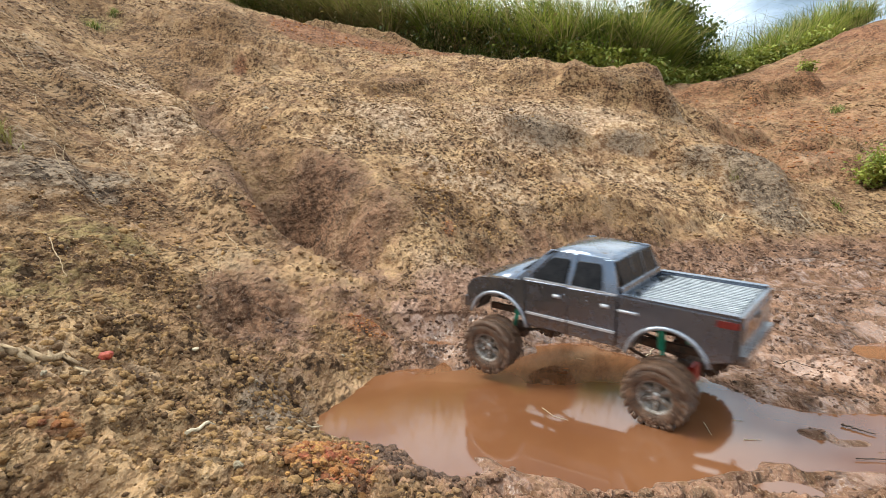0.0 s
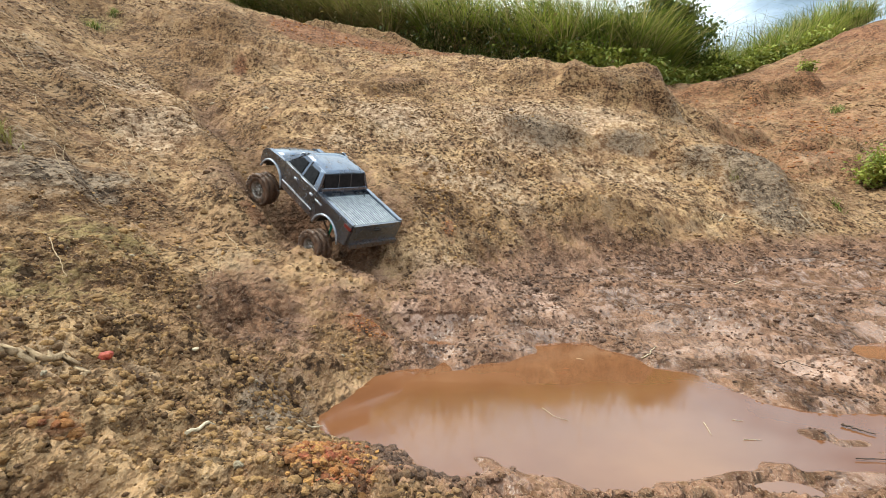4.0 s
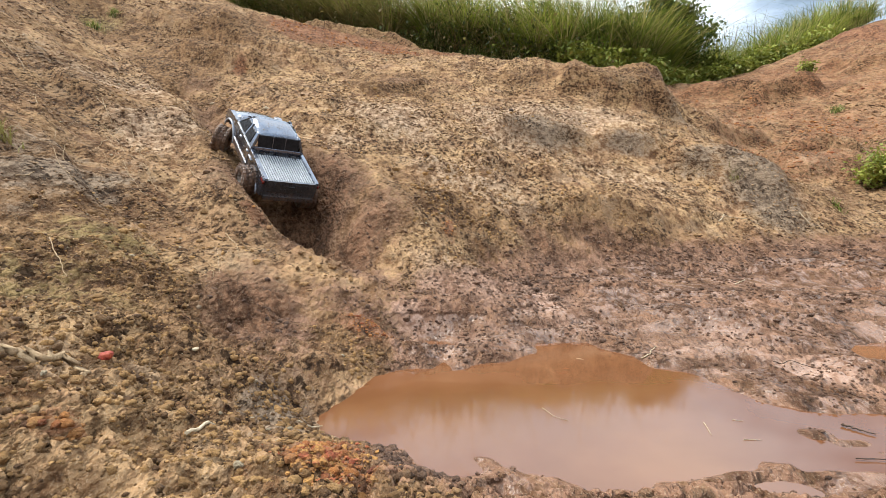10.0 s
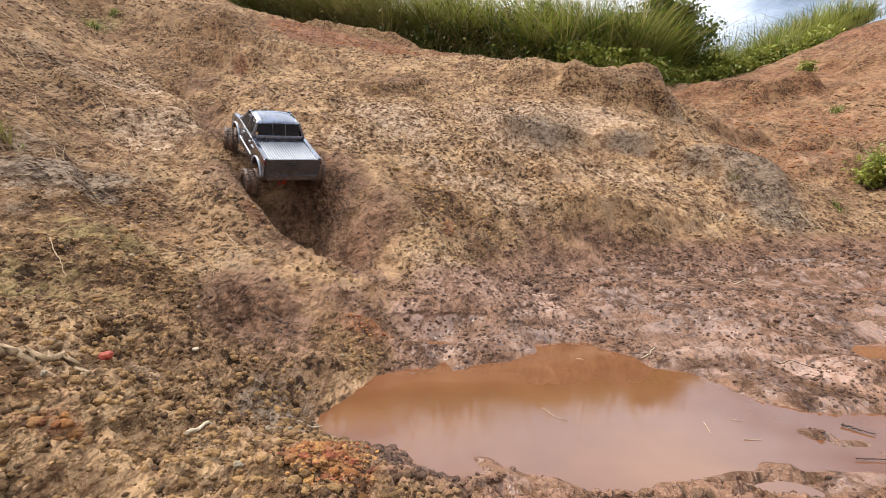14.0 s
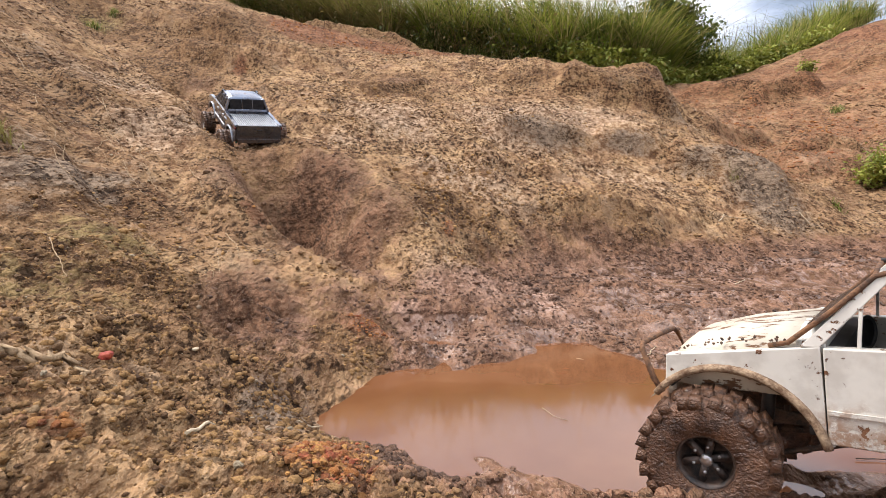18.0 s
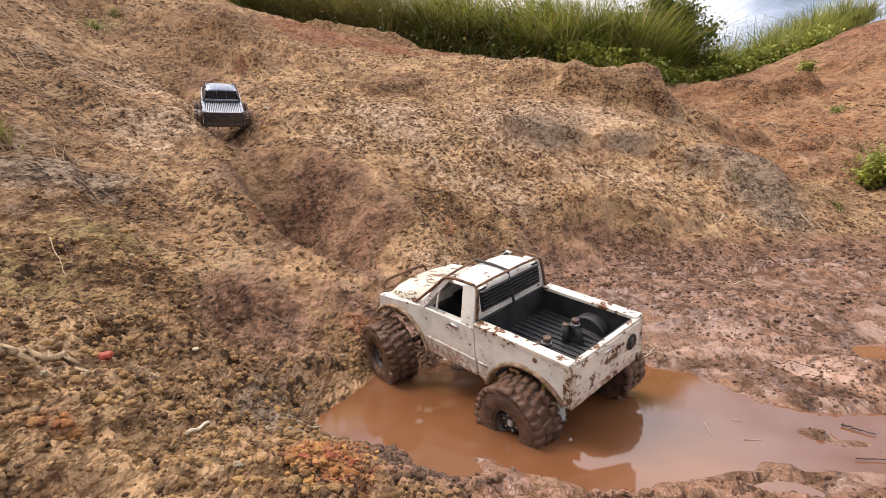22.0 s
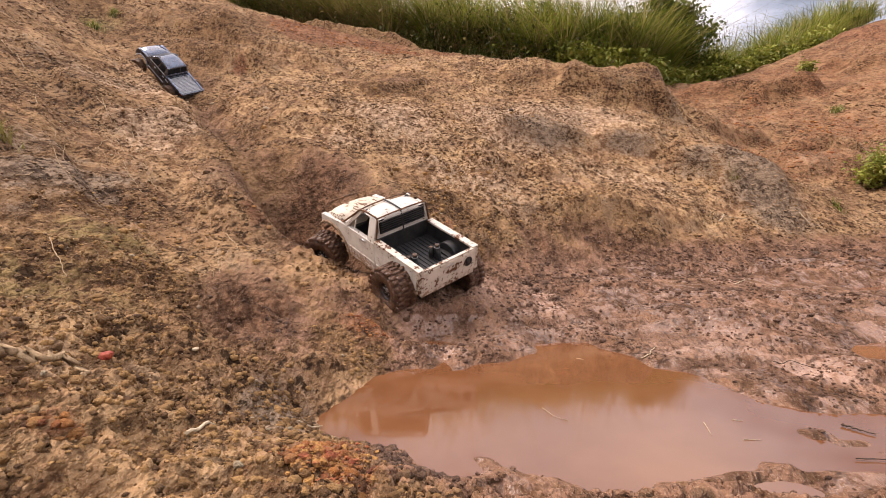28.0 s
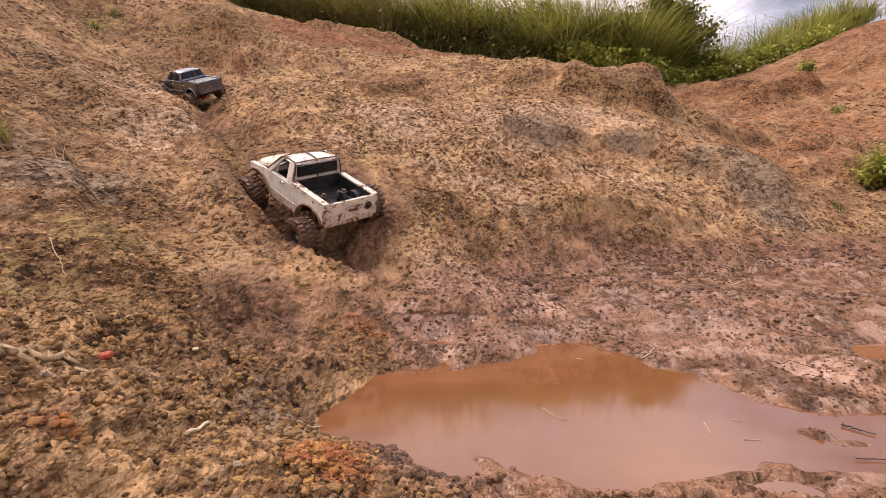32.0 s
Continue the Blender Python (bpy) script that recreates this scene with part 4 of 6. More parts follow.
            made = bmesh.ops.create_icosphere(lumps_bm, subdivisions=1, radius=rng.uniform(0.0006, 0.0017), matrix=Matrix.Translation(at))
            for v in made["verts"]:
                v.co = at + (v.co - at) * rng.uniform(0.6, 1.3)
        part("caked_mud", lumps_bm, DARK_STEEL, truck, "lumps of dried mud along the hood seam")
    part("front_panel", box(0.206, 0.2145, -0.078, 0.078, 0.026, 0.064, 0.002), TAIL_PAINT, truck)
    part("grille", box(0.2125, 0.2165, -0.045, 0.045, 0.034, 0.058, 0.001), BLACK, truck)
    pair("headlight", lambda s: merge(lathe([(0.0095, 0), (0.0095, 0.004), (0.006, 0.006), (0.0005, 0.0065)], 16)), STEEL, truck)
    for ob, s in zip([o for o in truck.children if o.name.startswith("headlight")], (1, -1)):
        ob.matrix_local = pose(0.213, s * 0.058, 0.047, 0, 0, -90)
    part("front_bumper", merge(tube([(0.214, 0.085, 0.016), (0.226, 0.06, 0.016), (0.229, 0, 0.016), (0.226, -0.06, 0.016), (0.214, -0.085, 0.016)], 0.005, 8), box(0.20, 0.226, -0.03, 0.03, 0.006, 0.014, 0.002)), RUST, truck, "bent rusty bumper bar")
    part("bull_bar", tube([(0.226, 0.056, 0.012), (0.238, 0.058, 0.034), (0.250, 0.056, 0.066), (0.252, 0.048, 0.071), (0.252, 0.0, 0.072), (0.252, -0.048, 0.071), (0.250, -0.056, 0.066), (0.238, -0.058, 0.034), (0.226, -0.056, 0.012)], 0.0032, 8), RUST, truck)
    part("cowl", crowned([0.094, 0.072], [0.1035, 0.106], [0.0885, 0.0885], 0.08, 0.008), WHITE_PAINT, truck)
    part("windscreen", prism([(0.084, 0.104), (0.087, 0.105), (0.030, 0.147), (0.027, 0.146)], -0.078, 0.078, 0.0008), GLASS, truck)
    pair("pillar", lambda s: prism([(0.076, 0.0875), (0.091, 0.0875), (0.034, 0.149), (0.022, 0.149)], s * 0.087, s * 0.0945, 0.001, 0.26), WHITE_PAINT, truck)
    pair("rear_pillar", lambda s: prism([(-0.042, 0.0885), (-0.013, 0.0885), (-0.008, 0.149), (-0.036, 0.149)], s * 0.085, s * 0.094, 0.0015, 0.26), WHITE_PAINT, truck)
    part("roof", crowned([0.038, 0.030, 0.012, -0.012, -0.034, -0.039], [0.1445, 0.150, 0.1535, 0.1545, 0.152, 0.148], [0.070, 0.0735, 0.075, 0.0755, 0.0745, 0.072], 0.143, 0.006, 9), WHITE_PAINT, truck, "white roof with rust-edged gutters")
    part("rear_wall", box(-0.0405, -0.034, -0.086, 0.086, 0.05, 0.111, 0.001), WHITE_PAINT, truck)
    part("rear_wall_top", prism([(-0.0405, 0.111), (-0.036, 0.111), (-0.033, 0.146), (-0.037, 0.146)], -0.074, 0.074, 0.0008), WHITE_PAINT, truck)
    window = part("rear_window", prism([(-0.0430, 0.1085), (-0.0400, 0.1085), (-0.0355, 0.1460), (-0.0385, 0.1460)], -0.0725, 0.0725, 0.001), GLASS, truck, "dark louvred rear window")
    for k in range(6):
        z = 0.1115 + 0.0058 * k
        part("louvre", box(-0.0460 + 0.0006 * k, -0.0410 + 0.0006 * k, -0.070, 0.070, z, z + 0.0012, 0.0004), BLACK, window)
    part("cab_floor", box(-0.03, 0.09, -0.078, 0.078, 0.004, 0.012, 0.001), BLACK, truck)
    part("bench_seat", merge(box(-0.028, 0.03, -0.07, 0.07, 0.012, 0.05, 0.006), box(-0.032, -0.018, -0.07, 0.07, 0.05, 0.098, 0.005)), BLACK, truck)
    part("dashboard", box(0.06, 0.085, -0.078, 0.078, 0.05, 0.086, 0.006), BLACK, truck)
    wheel = lathe([(0.0145, -0.0015), (0.0165, 0), (0.0145, 0.0015), (0.0125, 0), (0.0145, -0.0015)], 18)
    part("steering_wheel", wheel, BED_LINER, truck).matrix_local = pose(0.047, 0.035, 0.092, 0, 0, 70)
    # muddy tubes strapped over the cab
    pair("cage_tube", lambda s: tube([(0.116, s * 0.087, 0.0855), (0.100, s * 0.091, 0.090), (0.064, s * 0.087, 0.121), (0.036, s * 0.079, 0.148), (0.018, s * 0.0775, 0.1535), (-0.032, s * 0.0765, 0.154), (-0.041, s * 0.0785, 0.146), (-0.044, s * 0.0865, 0.099)], 0.0024, 8), RUST, truck)
    part("cage_tube", tube([(0.036, 0.079, 0.148), (0.036, 0.04, 0.1525), (0.036, 0, 0.1535), (0.036, -0.04, 0.1525), (0.036, -0.079, 0.148)], 0.002, 8), RUST, truck)
    part("cage_tube", tube([(-0.037, 0.0765, 0.1525), (-0.037, 0.035, 0.1545), (-0.037, -0.035, 0.1545), (-0.037, -0.0765, 0.1525)], 0.002, 8), RUST, truck)
    part("roof_strap", tube([(0.036, 0.004, 0.155), (0.0, 0.003, 0.1575), (-0.036, 0.002, 0.1555), (-0.0465, 0.002, 0.110), (-0.047, 0.002, 0.097)], 0.0024, 6), BLACK, truck)
    # load bed
    floor = part("bed_floor", box(-0.218, -0.042, -0.084, 0.084, 0.048, 0.054, 0.0006), BED_LINER, truck, "ribbed black bed liner")
    for k in range(13):
        y = -0.072 + 0.012 * k
        part("rib", box(-0.214, -0.046, y - 0.0028, y + 0.0028, 0.0535, 0.0562, 0.0008), BED_LINER, floor)
    part("bed_liner", box(-0.046, -0.0412, -0.0835, 0.0835, 0.052, 0.0975, 0.0008), BED_LINER, truck)
    part("bed_liner", box(-0.2165, -0.2125, -0.0835, 0.0835, 0.052, 0.093, 0.0008), BED_LINER, truck)
    pair("bed_liner", lambda s: box(-0.216, -0.043, s * 0.0795, s * 0.0838, 0.052, 0.0935, 0.0008), BED_LINER, truck)
    pair("wheel_hump", lambda s: prism(arc(-base, 0.045, 0.036, 2, 178), s * 0.058, s * 0.080, 0.003), BED_LINER, truck)
    for y in (0.050, -0.022):
        hoop = part("shock_tower", merge(prism([(-0.166, 0.054), (-0.128, 0.054), (-0.134, 0.078), (-0.142, 0.085), (-0.154, 0.085), (-0.160, 0.078)], y - 0.006, y + 0.006, 0.003), tube([(-0.152, y, 0.07), (-0.152, y, 0.09)], 0.0068, 12), tube([(-0.140, y + 0.010, 0.054), (-0.140, y + 0.010, 0.084)], 0.0055, 12)), BLACK, truck)
        part("shock_cap", merge(tube([(-0.152, y, 0.0895), (-0.152, y, 0.0955)], 0.006, 12), tube([(-0.140, y + 0.010, 0.0835), (-0.140, y + 0.010, 0.0865)], 0.0048, 10)), DARK_STEEL, hoop)
        part("shock_ring", tube([(-0.152, y, 0.086), (-0.152, y, 0.088)], 0.0074, 12), STEEL, hoop)
    gate = part("tailgate", merge(box(-0.2245, -0.217, -0.0895, 0.0895, 0.035, 0.0955, 0.0018), box(-0.2262, -0.222, -0.083, 0.083, 0.060, 0.090, 0.0015), box(-0.2256, -0.222, -0.083, 0.083, 0.039, 0.055, 0.0015)), TAIL_PAINT, truck, "peeling white tailgate with rust around its edges")
    part("emblem", merge(lathe([(0.0125, -0.0008), (0.0135, 0.0), (0.0125, 0.0008), (0.0112, 0), (0.0125, -0.0008)], 22), box(-0.006, 0.006, -0.0006, 0.0006, -0.008, 0.007, 0.0004), box(-0.009, -0.007, -0.0006, 0.0006, -0.004, 0.008, 0.0004)), BLACK, gate, "round dark emblem").matrix_local = pose(-0.2270, -0.060, 0.066, 0, 0, 90)
    for k in range(4):
        part("letter_bar", box(-0.2268, -0.2262, -0.012 - 0.009 * k, -0.006 - 0.009 * k, 0.071, 0.0755, 0.0002), RUST, gate)
    part("gate_handle", box(-0.2275, -0.2255, -0.012, 0.012, 0.078, 0.082, 0.0006), STEEL, gate)
    pair("corner_post", lambda s: box(-0.2245, -0.214, s * 0.0865, s * 0.0958, 0.032, 0.0965, 0.0015), EDGE_PAINT, truck)
    part("rear_valance", box(-0.221, -0.214, -0.086, 0.086, 0.020, 0.036, 0.002), TAIL_PAINT, truck)
    build_chassis(truck, -0.20, 0.205, 0.008, BLACK, base)
    wheels = [build_wheel(truck, (x, sy * 0.118, hub), 0.060, 0.055, 0.024, TYRE, RIM_DARK, 6, sy) for x in (front, -base) for sy in (1, -1)]
    axles = [build_axle(truck, x, hub, 0.095) for x in (front, -base)]
    return truck, wheels, axles


# ---- the silver crew-cab pickup model ----
def build_silver_truck():
    truck = tagged(new("toy_crew_cab_truck"), "silver-grey radio-controlled crew-cab pickup model with big muddy tyres", "model truck")
    base, hub = 0.155, -0.014
    arch_f, arch_r = arc(base, -0.012, 0.064, 22, 170), arc(-base, -0.012, 0.064, 10, 158)
    fender = [(0.196, 0.0765), (0.215, 0.068), (0.227, 0.052), (0.226, 0.018), (0.214, 0.012)] + arch_f + [(0.090, 0.004), (0.094, 0.004), (0.098, 0.086)]
    pair("front_fender", side_plate(fender, 0.080, 0.0945, 0.002), SILVER_PAINT, truck)
    for x0, x1 in ((0.0925, 0.0125), (0.0105, -0.0745)):
        leaf = [(x0, 0.004), (x0 + 0.003, 0.087), (x1, 0.0885), (x1, 0.004)]
        for s, d in zip((1, -1), pair("door", side_plate(leaf, 0.083, 0.0955, 0.0015), SILVER_PAINT, truck)):
            part("door_handle", box(x1 + 0.012, x1 + 0.025, s * 0.095, s * 0.0985, 0.066, 0.0715, 0.001), TRIM, d, "pale handle")
            part("trim_strip", box(x1 + 0.001, x0 - 0.001, s * 0.0952, s * 0.0978, 0.026, 0.030, 0.0008), TRIM, d, "pale side strip")
    bed = [(-0.0765, 0.004)] + arch_r + [(-0.222, 0.014), (-0.246, 0.022), (-0.2495, 0.087), (-0.0765, 0.089)]
    for s, wall in zip((1, -1), pair("bed_side", side_plate(bed, 0.080, 0.095, 0.002), SILVER_PAINT, truck)):
        part("bed_rail", box(-0.249, -0.078, s * 0.082, s * 0.0935, 0.0865, 0.0915, 0.002), SILVER_PAINT, wall)
        part("trim_strip", box(-0.110, -0.078, s * 0.0945, s * 0.0975, 0.064, 0.068, 0.0008), TRIM, wall)
        part("tail_light", box(-0.2505, -0.222, s * 0.0915, s * 0.0962, 0.072, 0.082, 0.002), RED_LENS, wall, "red plastic tail light")
    for cx, a0, a1 in ((base, 16, 170), (-base, 10, 164)):
        lip = arc(cx, -0.012, 0.064, a0, a1, 16)
        pair("arch_flare", lambda s: tube([(x, s * 0.0955, z) for x, z in lip], 0.0034, 8), FLARE, truck, "silver wheel-arch flare")
        pair("wheel_well", lambda s: prism(arc(cx, -0.012, 0.0615, a0 + 4, a1 - 4) + arc(cx, -0.012, 0.0585, a1 - 4, a0 + 4), s * 0.045, s * 0.082, 0), BLACK, truck)
    part("hood", crowned([0.2285, 0.223, 0.208, 0.16, 0.105], [0.052, 0.0645, 0.0755, 0.0905, 0.1015], [0.072, 0.078, 0.084, 0.0885, 0.090], 0.04, 0.012, 9), SILVER_PAINT, truck)
    pair("hood_hole", lambda s: lathe([(0.0022, -0.0006), (0.0022, 0.0006), (0.0004, 0.0006)], 8), BLACK, truck)
    for ob, s in zip([o for o in truck.children if o.name.startswith("hood_hole")], (1, -1)):
        ob.matrix_local = pose(0.176, s * 0.036, 0.0850, 80, 0, 0)
    part("front_panel", box(0.222, 0.231, -0.082, 0.082, 0.026, 0.055, 0.003), GREY_PAINT, truck)
    part("front_bumper", box(0.224, 0.238, -0.088, 0.088, 0.010, 0.030, 0.005), GREY_PAINT, truck)
    pair("headlight", lambda s: box(0.226, 0.2325, s * 0.052, s * 0.080, 0.037, 0.054, 0.003), STEEL, truck)
    part("windscreen", prism([(0.108, 0.1005), (0.112, 0.1015), (0.050, 0.1545), (0.046, 0.1535)], -0.078, 0.078, 0.001), GLASS, truck, "black windscreen")
    part("roof", crowned([0.058, 0.048, 0.025, -0.01, -0.045, -0.060], [0.1515, 0.1575, 0.161, 0.1605, 0.155, 0.149], [0.066, 0.069, 0.0715, 0.0725, 0.072, 0.070], 0.147, 0.004, 9), SILVER_PAINT, truck)
    pair("pillar", lambda s: prism([(0.094, 0.0865), (0.114, 0.0865), (0.056, 0.154), (0.042, 0.154)], s * 0.0865, s * 0.0945, 0.0015, 0.30), SILVER_PAINT, truck)
    pair("middle_pillar", lambda s: prism([(0.0055, 0.0875), (0.0165, 0.0875), (0.012, 0.152), (0.003, 0.152)], s * 0.0868, s * 0.0945, 0.0012, 0.30), SILVER_PAINT, truck)
    pair("rear_pillar", lambda s: prism([(-0.0765, 0.0875), (-0.052, 0.0875), (-0.042, 0.150), (-0.0585, 0.150)], s * 0.0855, s * 0.0945, 0.0015, 0.30), SILVER_PAINT, truck)
    pair("side_sill", lambda s: box(-0.074, 0.097, s * 0.087, s * 0.0945, 0.0865, 0.091, 0.001), TRIM, truck, "pale window sill strip")
    # dark glass in the doors
    pair("cab_side", lambda s: prism([(-0.070, 0.0885), (0.104, 0.0885), (0.050, 0.153), (-0.052, 0.151)], s * 0.0855, s * 0.0905, 0.0008, 0.29), SILVER_PAINT, truck)
    pair("side_window", lambda s: prism([(0.019, 0.096), (0.021, 0.093), (0.078, 0.093), (0.082, 0.096), (0.052, 0.136), (0.046, 0.140), (0.019, 0.140), (0.0165, 0.137)], s * 0.0885, s * 0.0925, 0.0005, 0.29), GLASS, truck)
    pair("side_window", lambda s: prism([(-0.046, 0.096), (-0.043, 0.093), (0.002, 0.093), (0.0045, 0.096), (0.0025, 0.137), (-0.001, 0.140), (-0.036, 0.140), (-0.040, 0.136)], s * 0.0885, s * 0.0925, 0.0005, 0.29), GLASS, truck)
    part("rear_wall", box(-0.0765, -0.070, -0.088, 0.088, 0.04, 0.096, 0.001), SILVER_PAINT, truck)
    glass = part("rear_window", prism([(-0.0755, 0.0965), (-0.0715, 0.0965), (-0.058, 0.1465), (-0.062, 0.1465)], -0.072, 0.072, 0.001), GLASS, truck, "black three-part rear window")
    for y in (-0.022, 0.022):
        part("mullion", prism([(-0.0765, 0.097), (-0.0735, 0.097), (-0.060, 0.1465), (-0.063, 0.1465)], y - 0.0014, y + 0.0014, 0.0004), GREY_PAINT, glass)
    part("window_ledge", prism([(-0.080, 0.0905), (-0.073, 0.0905), (-0.072, 0.099), (-0.0765, 0.099)], -0.082, 0.082, 0.0012), SILVER_PAINT, truck)
    cover = part("bed_cover", box(-0.246, -0.078, -0.083, 0.083, 0.078, 0.0832, 0.001), GREY_PAINT, truck, "silver-ribbed bed cover with dark grooves")
    for k in range(19):
        y = -0.0765 + 0.0085 * k
        part("rib", box(-0.242, -0.100, y - 0.0021, y + 0.0021, 0.0828, 0.0864, 0.0007), COVER, cover)
    part("antenna_mount", tube([(-0.098, -0.045, 0.0855), (-0.098, -0.05, 0.090), (-0.106, -0.058, 0.0905), (-0.113, -0.052, 0.0885)], 0.0018, 6), BLACK, truck)
    pair("body_pin", lambda s: tube([(-0.092, s * 0.050, 0.0835), (-0.092, s * 0.050, 0.090)], 0.003, 8), BLACK, truck)
    gate = part("tailgate", merge(box(-0.2535, -0.246, -0.089, 0.089, 0.027, 0.0885, 0.002), box(-0.2548, -0.252, -0.075, 0.075, 0.045, 0.078, 0.0018)), GREY_PAINT, truck, "scuffed dark-grey tailgate")
    part("gate_handle", box(-0.2568, -0.2545, -0.012, 0.012, 0.068, 0.073, 0.0008), BLACK, gate)
    part("rear_bumper", box(-0.262, -0.246, -0.086, 0.086, 0.018, 0.032, 0.003), GREY_PAINT, truck)
    part("skid_plate", box(-0.07, 0.07, -0.03, 0.03, -0.018, -0.014, 0.001), BLUE_TUBE, truck, "blue skid plate")
    # the low cab: everything above the window sills is drawn down
    for ob in truck.children_recursive:
        if ob.name.split(".")[0] in ("windscreen", "roof", "pillar", "middle_pillar", "rear_pillar", "side_window", "rear_window", "mullion", "cab_side"):
            for v in ob.data.vertices:
                v.co.z = min(v.co.z, 0.09 + (v.co.z - 0.09) * 0.83)
    build_chassis(truck, -0.235, 0.215, 0.006, GREEN_TUBE, base)
    wheels = [build_wheel(truck, (sx * base, sy * 0.112, hub), 0.050, 0.048, 0.026, TYRE_DRY, RIM_PALE, 6, sy) for sx in (1, -1) for sy in (1, -1)]
    axles = [build_axle(truck, sx * base, hub, 0.09, RED_METAL if sx < 0 else None) for sx in (1, -1)]
    return truck, wheels, axles


WHITE_TRUCK = build_white_truck()
SILVER_TRUCK = build_silver_truck()


# ---- plants and loose things ----
def along(line, u):
    """A place on a break line, u from 0 to 1."""
    p = np.array(line)[:, :2]
    k = np.clip(u * (len(p) - 1), 0, len(p) - 1.0001)
    i = k.astype(int)
    f = (k - i)[:, None]
    return p[i] * (1 - f) + p[i + 1] * f


def blades(name, roots, height, lean, width, material, label, seed, face=None):
    """Curved blades of grass, four pieces long, on rows of roots."""
    rng = np.random.default_rng(seed)
    n = len(roots)
    face = rng.uniform(0, 2 * math.pi, n) if face is None else face
    way = np.stack([np.cos(face), np.sin(face)], 1)
    side = np.stack([-np.sin(face), np.cos(face)], 1)
    verts = np.zeros((n, 10, 3))
    for k in range(5):
        u = k / 4
        bend = (lean * u * u)[:, None] * way
        w = (width * (1 - 0.93 * u ** 1.4))[:, None] * side * 0.5
        z = roots[:, 2] + height * (u - 0.28 * u * u * np.minimum(1.0, lean / height))
        for j, s in enumerate((-1, 1)):
            verts[:, 2 * k + j, :2] = roots[:, :2] + bend + s * w
            verts[:, 2 * k + j, 2] = z
    first = np.arange(n)[:, None, None] * 10
    quads = np.array([[2 * k, 2 * k + 1, 2 * k + 3, 2 * k + 2] for k in range(4)])[None] + first
    mesh = sheet(name, verts.reshape(-1, 3), quads.reshape(-1, 4), material)
    return tagged(new(name, mesh), label, "grass", kind="stuff")


def leaf_cloud(places, size, seed, droop=0.3):
    """Pointed leaves, each two bent quads, with random turns, as vertices and faces."""
    rng = np.random.default_rng(seed)
    n = len(places)
    a, b = rng.uniform(0, 2 * math.pi, n), rng.normal(-droop, 0.45, n)
    way = np.stack([np.cos(a) * np.cos(b), np.sin(a) * np.cos(b), np.sin(b)], 1)
    side = np.stack([-np.sin(a), np.cos(a), rng.normal(0, 0.35, n)], 1)
    up = np.cross(way, side)
    s = (size * rng.uniform(0.6, 1.35, n))[:, None]
    pts = np.stack([places, places + way * s * 0.5 + side * s * 0.28 + up * s * 0.06, places + way * s, places + way * s * 0.5 - side * s * 0.28 + up * s * 0.06], 1)
    quads = np.arange(n * 4).reshape(-1, 4)
    return pts.reshape(-1, 3), quads


def tall_grass():
    rng = np.random.default_rng(3)
    roots, highs = [], []
    clumps, faces, kinds = 380, [], []
    u = rng.uniform(0, 1, clumps)
    c = along(GRASS_FOOT, u) + np.stack([rng.normal(0, 0.13, clumps), 0.15 + np.abs(rng.normal(0, 0.8, clumps))], 1)
    for (x, y), g in zip(c, u):
        n = int(rng.integers(70, 150))
        spread = rng.uniform(0.03, 0.08)
        px, py = x + rng.normal(0, spread, n), y + rng.normal(0, spread, n)
        kinds.append(np.full(n, rng.uniform() < 0.5))
        faces.append(np.arctan2(py - y, px - x) + rng.normal(0, 0.5, n))
        roots.append(np.stack([px, py, ground(px, py, False) - 0.01], 1))
        tall = (rng.choice((0.45, 0.65, 0.9)) if g > 0.61 else rng.choice((1.05, 1.35, 1.55))) * rng.uniform(0.85, 1.15)
        highs.append(tall * rng.uniform(0.5, 1.08, n))
    roots, highs, faces, fresh = np.concatenate(roots), np.concatenate(highs), np.concatenate(faces), np.concatenate(kinds)
    lean = highs * np.abs(rng.normal(0.55, 0.35, len(highs)))
    dry = rng.uniform(0, 1, len(highs)) < np.where(roots[:, 0] < -0.5, 0.7, 0.12)
    wide = rng.uniform(0.011, 0.027, len(highs))
    lean = np.where(fresh, 1.35 * lean, lean)
    for pick, material, label in ((~dry & ~fresh, GRASS, "dense tall green grass with straw-coloured blades on the bank"), (~dry & fresh, FRESH_GRASS, "arching yellow-green grass clumps on the bank")):
        blades("tall_grass", roots[pick], highs[pick], lean[pick], wide[pick], material, label, 4, faces[pick])
    blades("dry_grass", roots[dry], highs[dry] * 0.9, lean[dry] * 1.2, wide[dry], STRAW, "bleached dry grass hanging over the bank", 5, faces[dry])
    # a skirt of drooping dead blades along the cut edge
    m = 5200
    p = along(GRASS_FOOT, rng.uniform(0, 1, m)) + np.stack([rng.normal(0, 0.07, m), rng.normal(0.08, 0.10, m)], 1)
    r = np.stack([p[:, 0], p[:, 1], ground(p[:, 0], p[:, 1], False) - 0.01], 1)
    high = rng.uniform(0.10, 0.34, m)
    blades("short_grass", r, high, high * rng.uniform(0.3, 1.3, m), np.full(m, 0.008), GRASS, "short mixed grass along the bank's edge", 6)


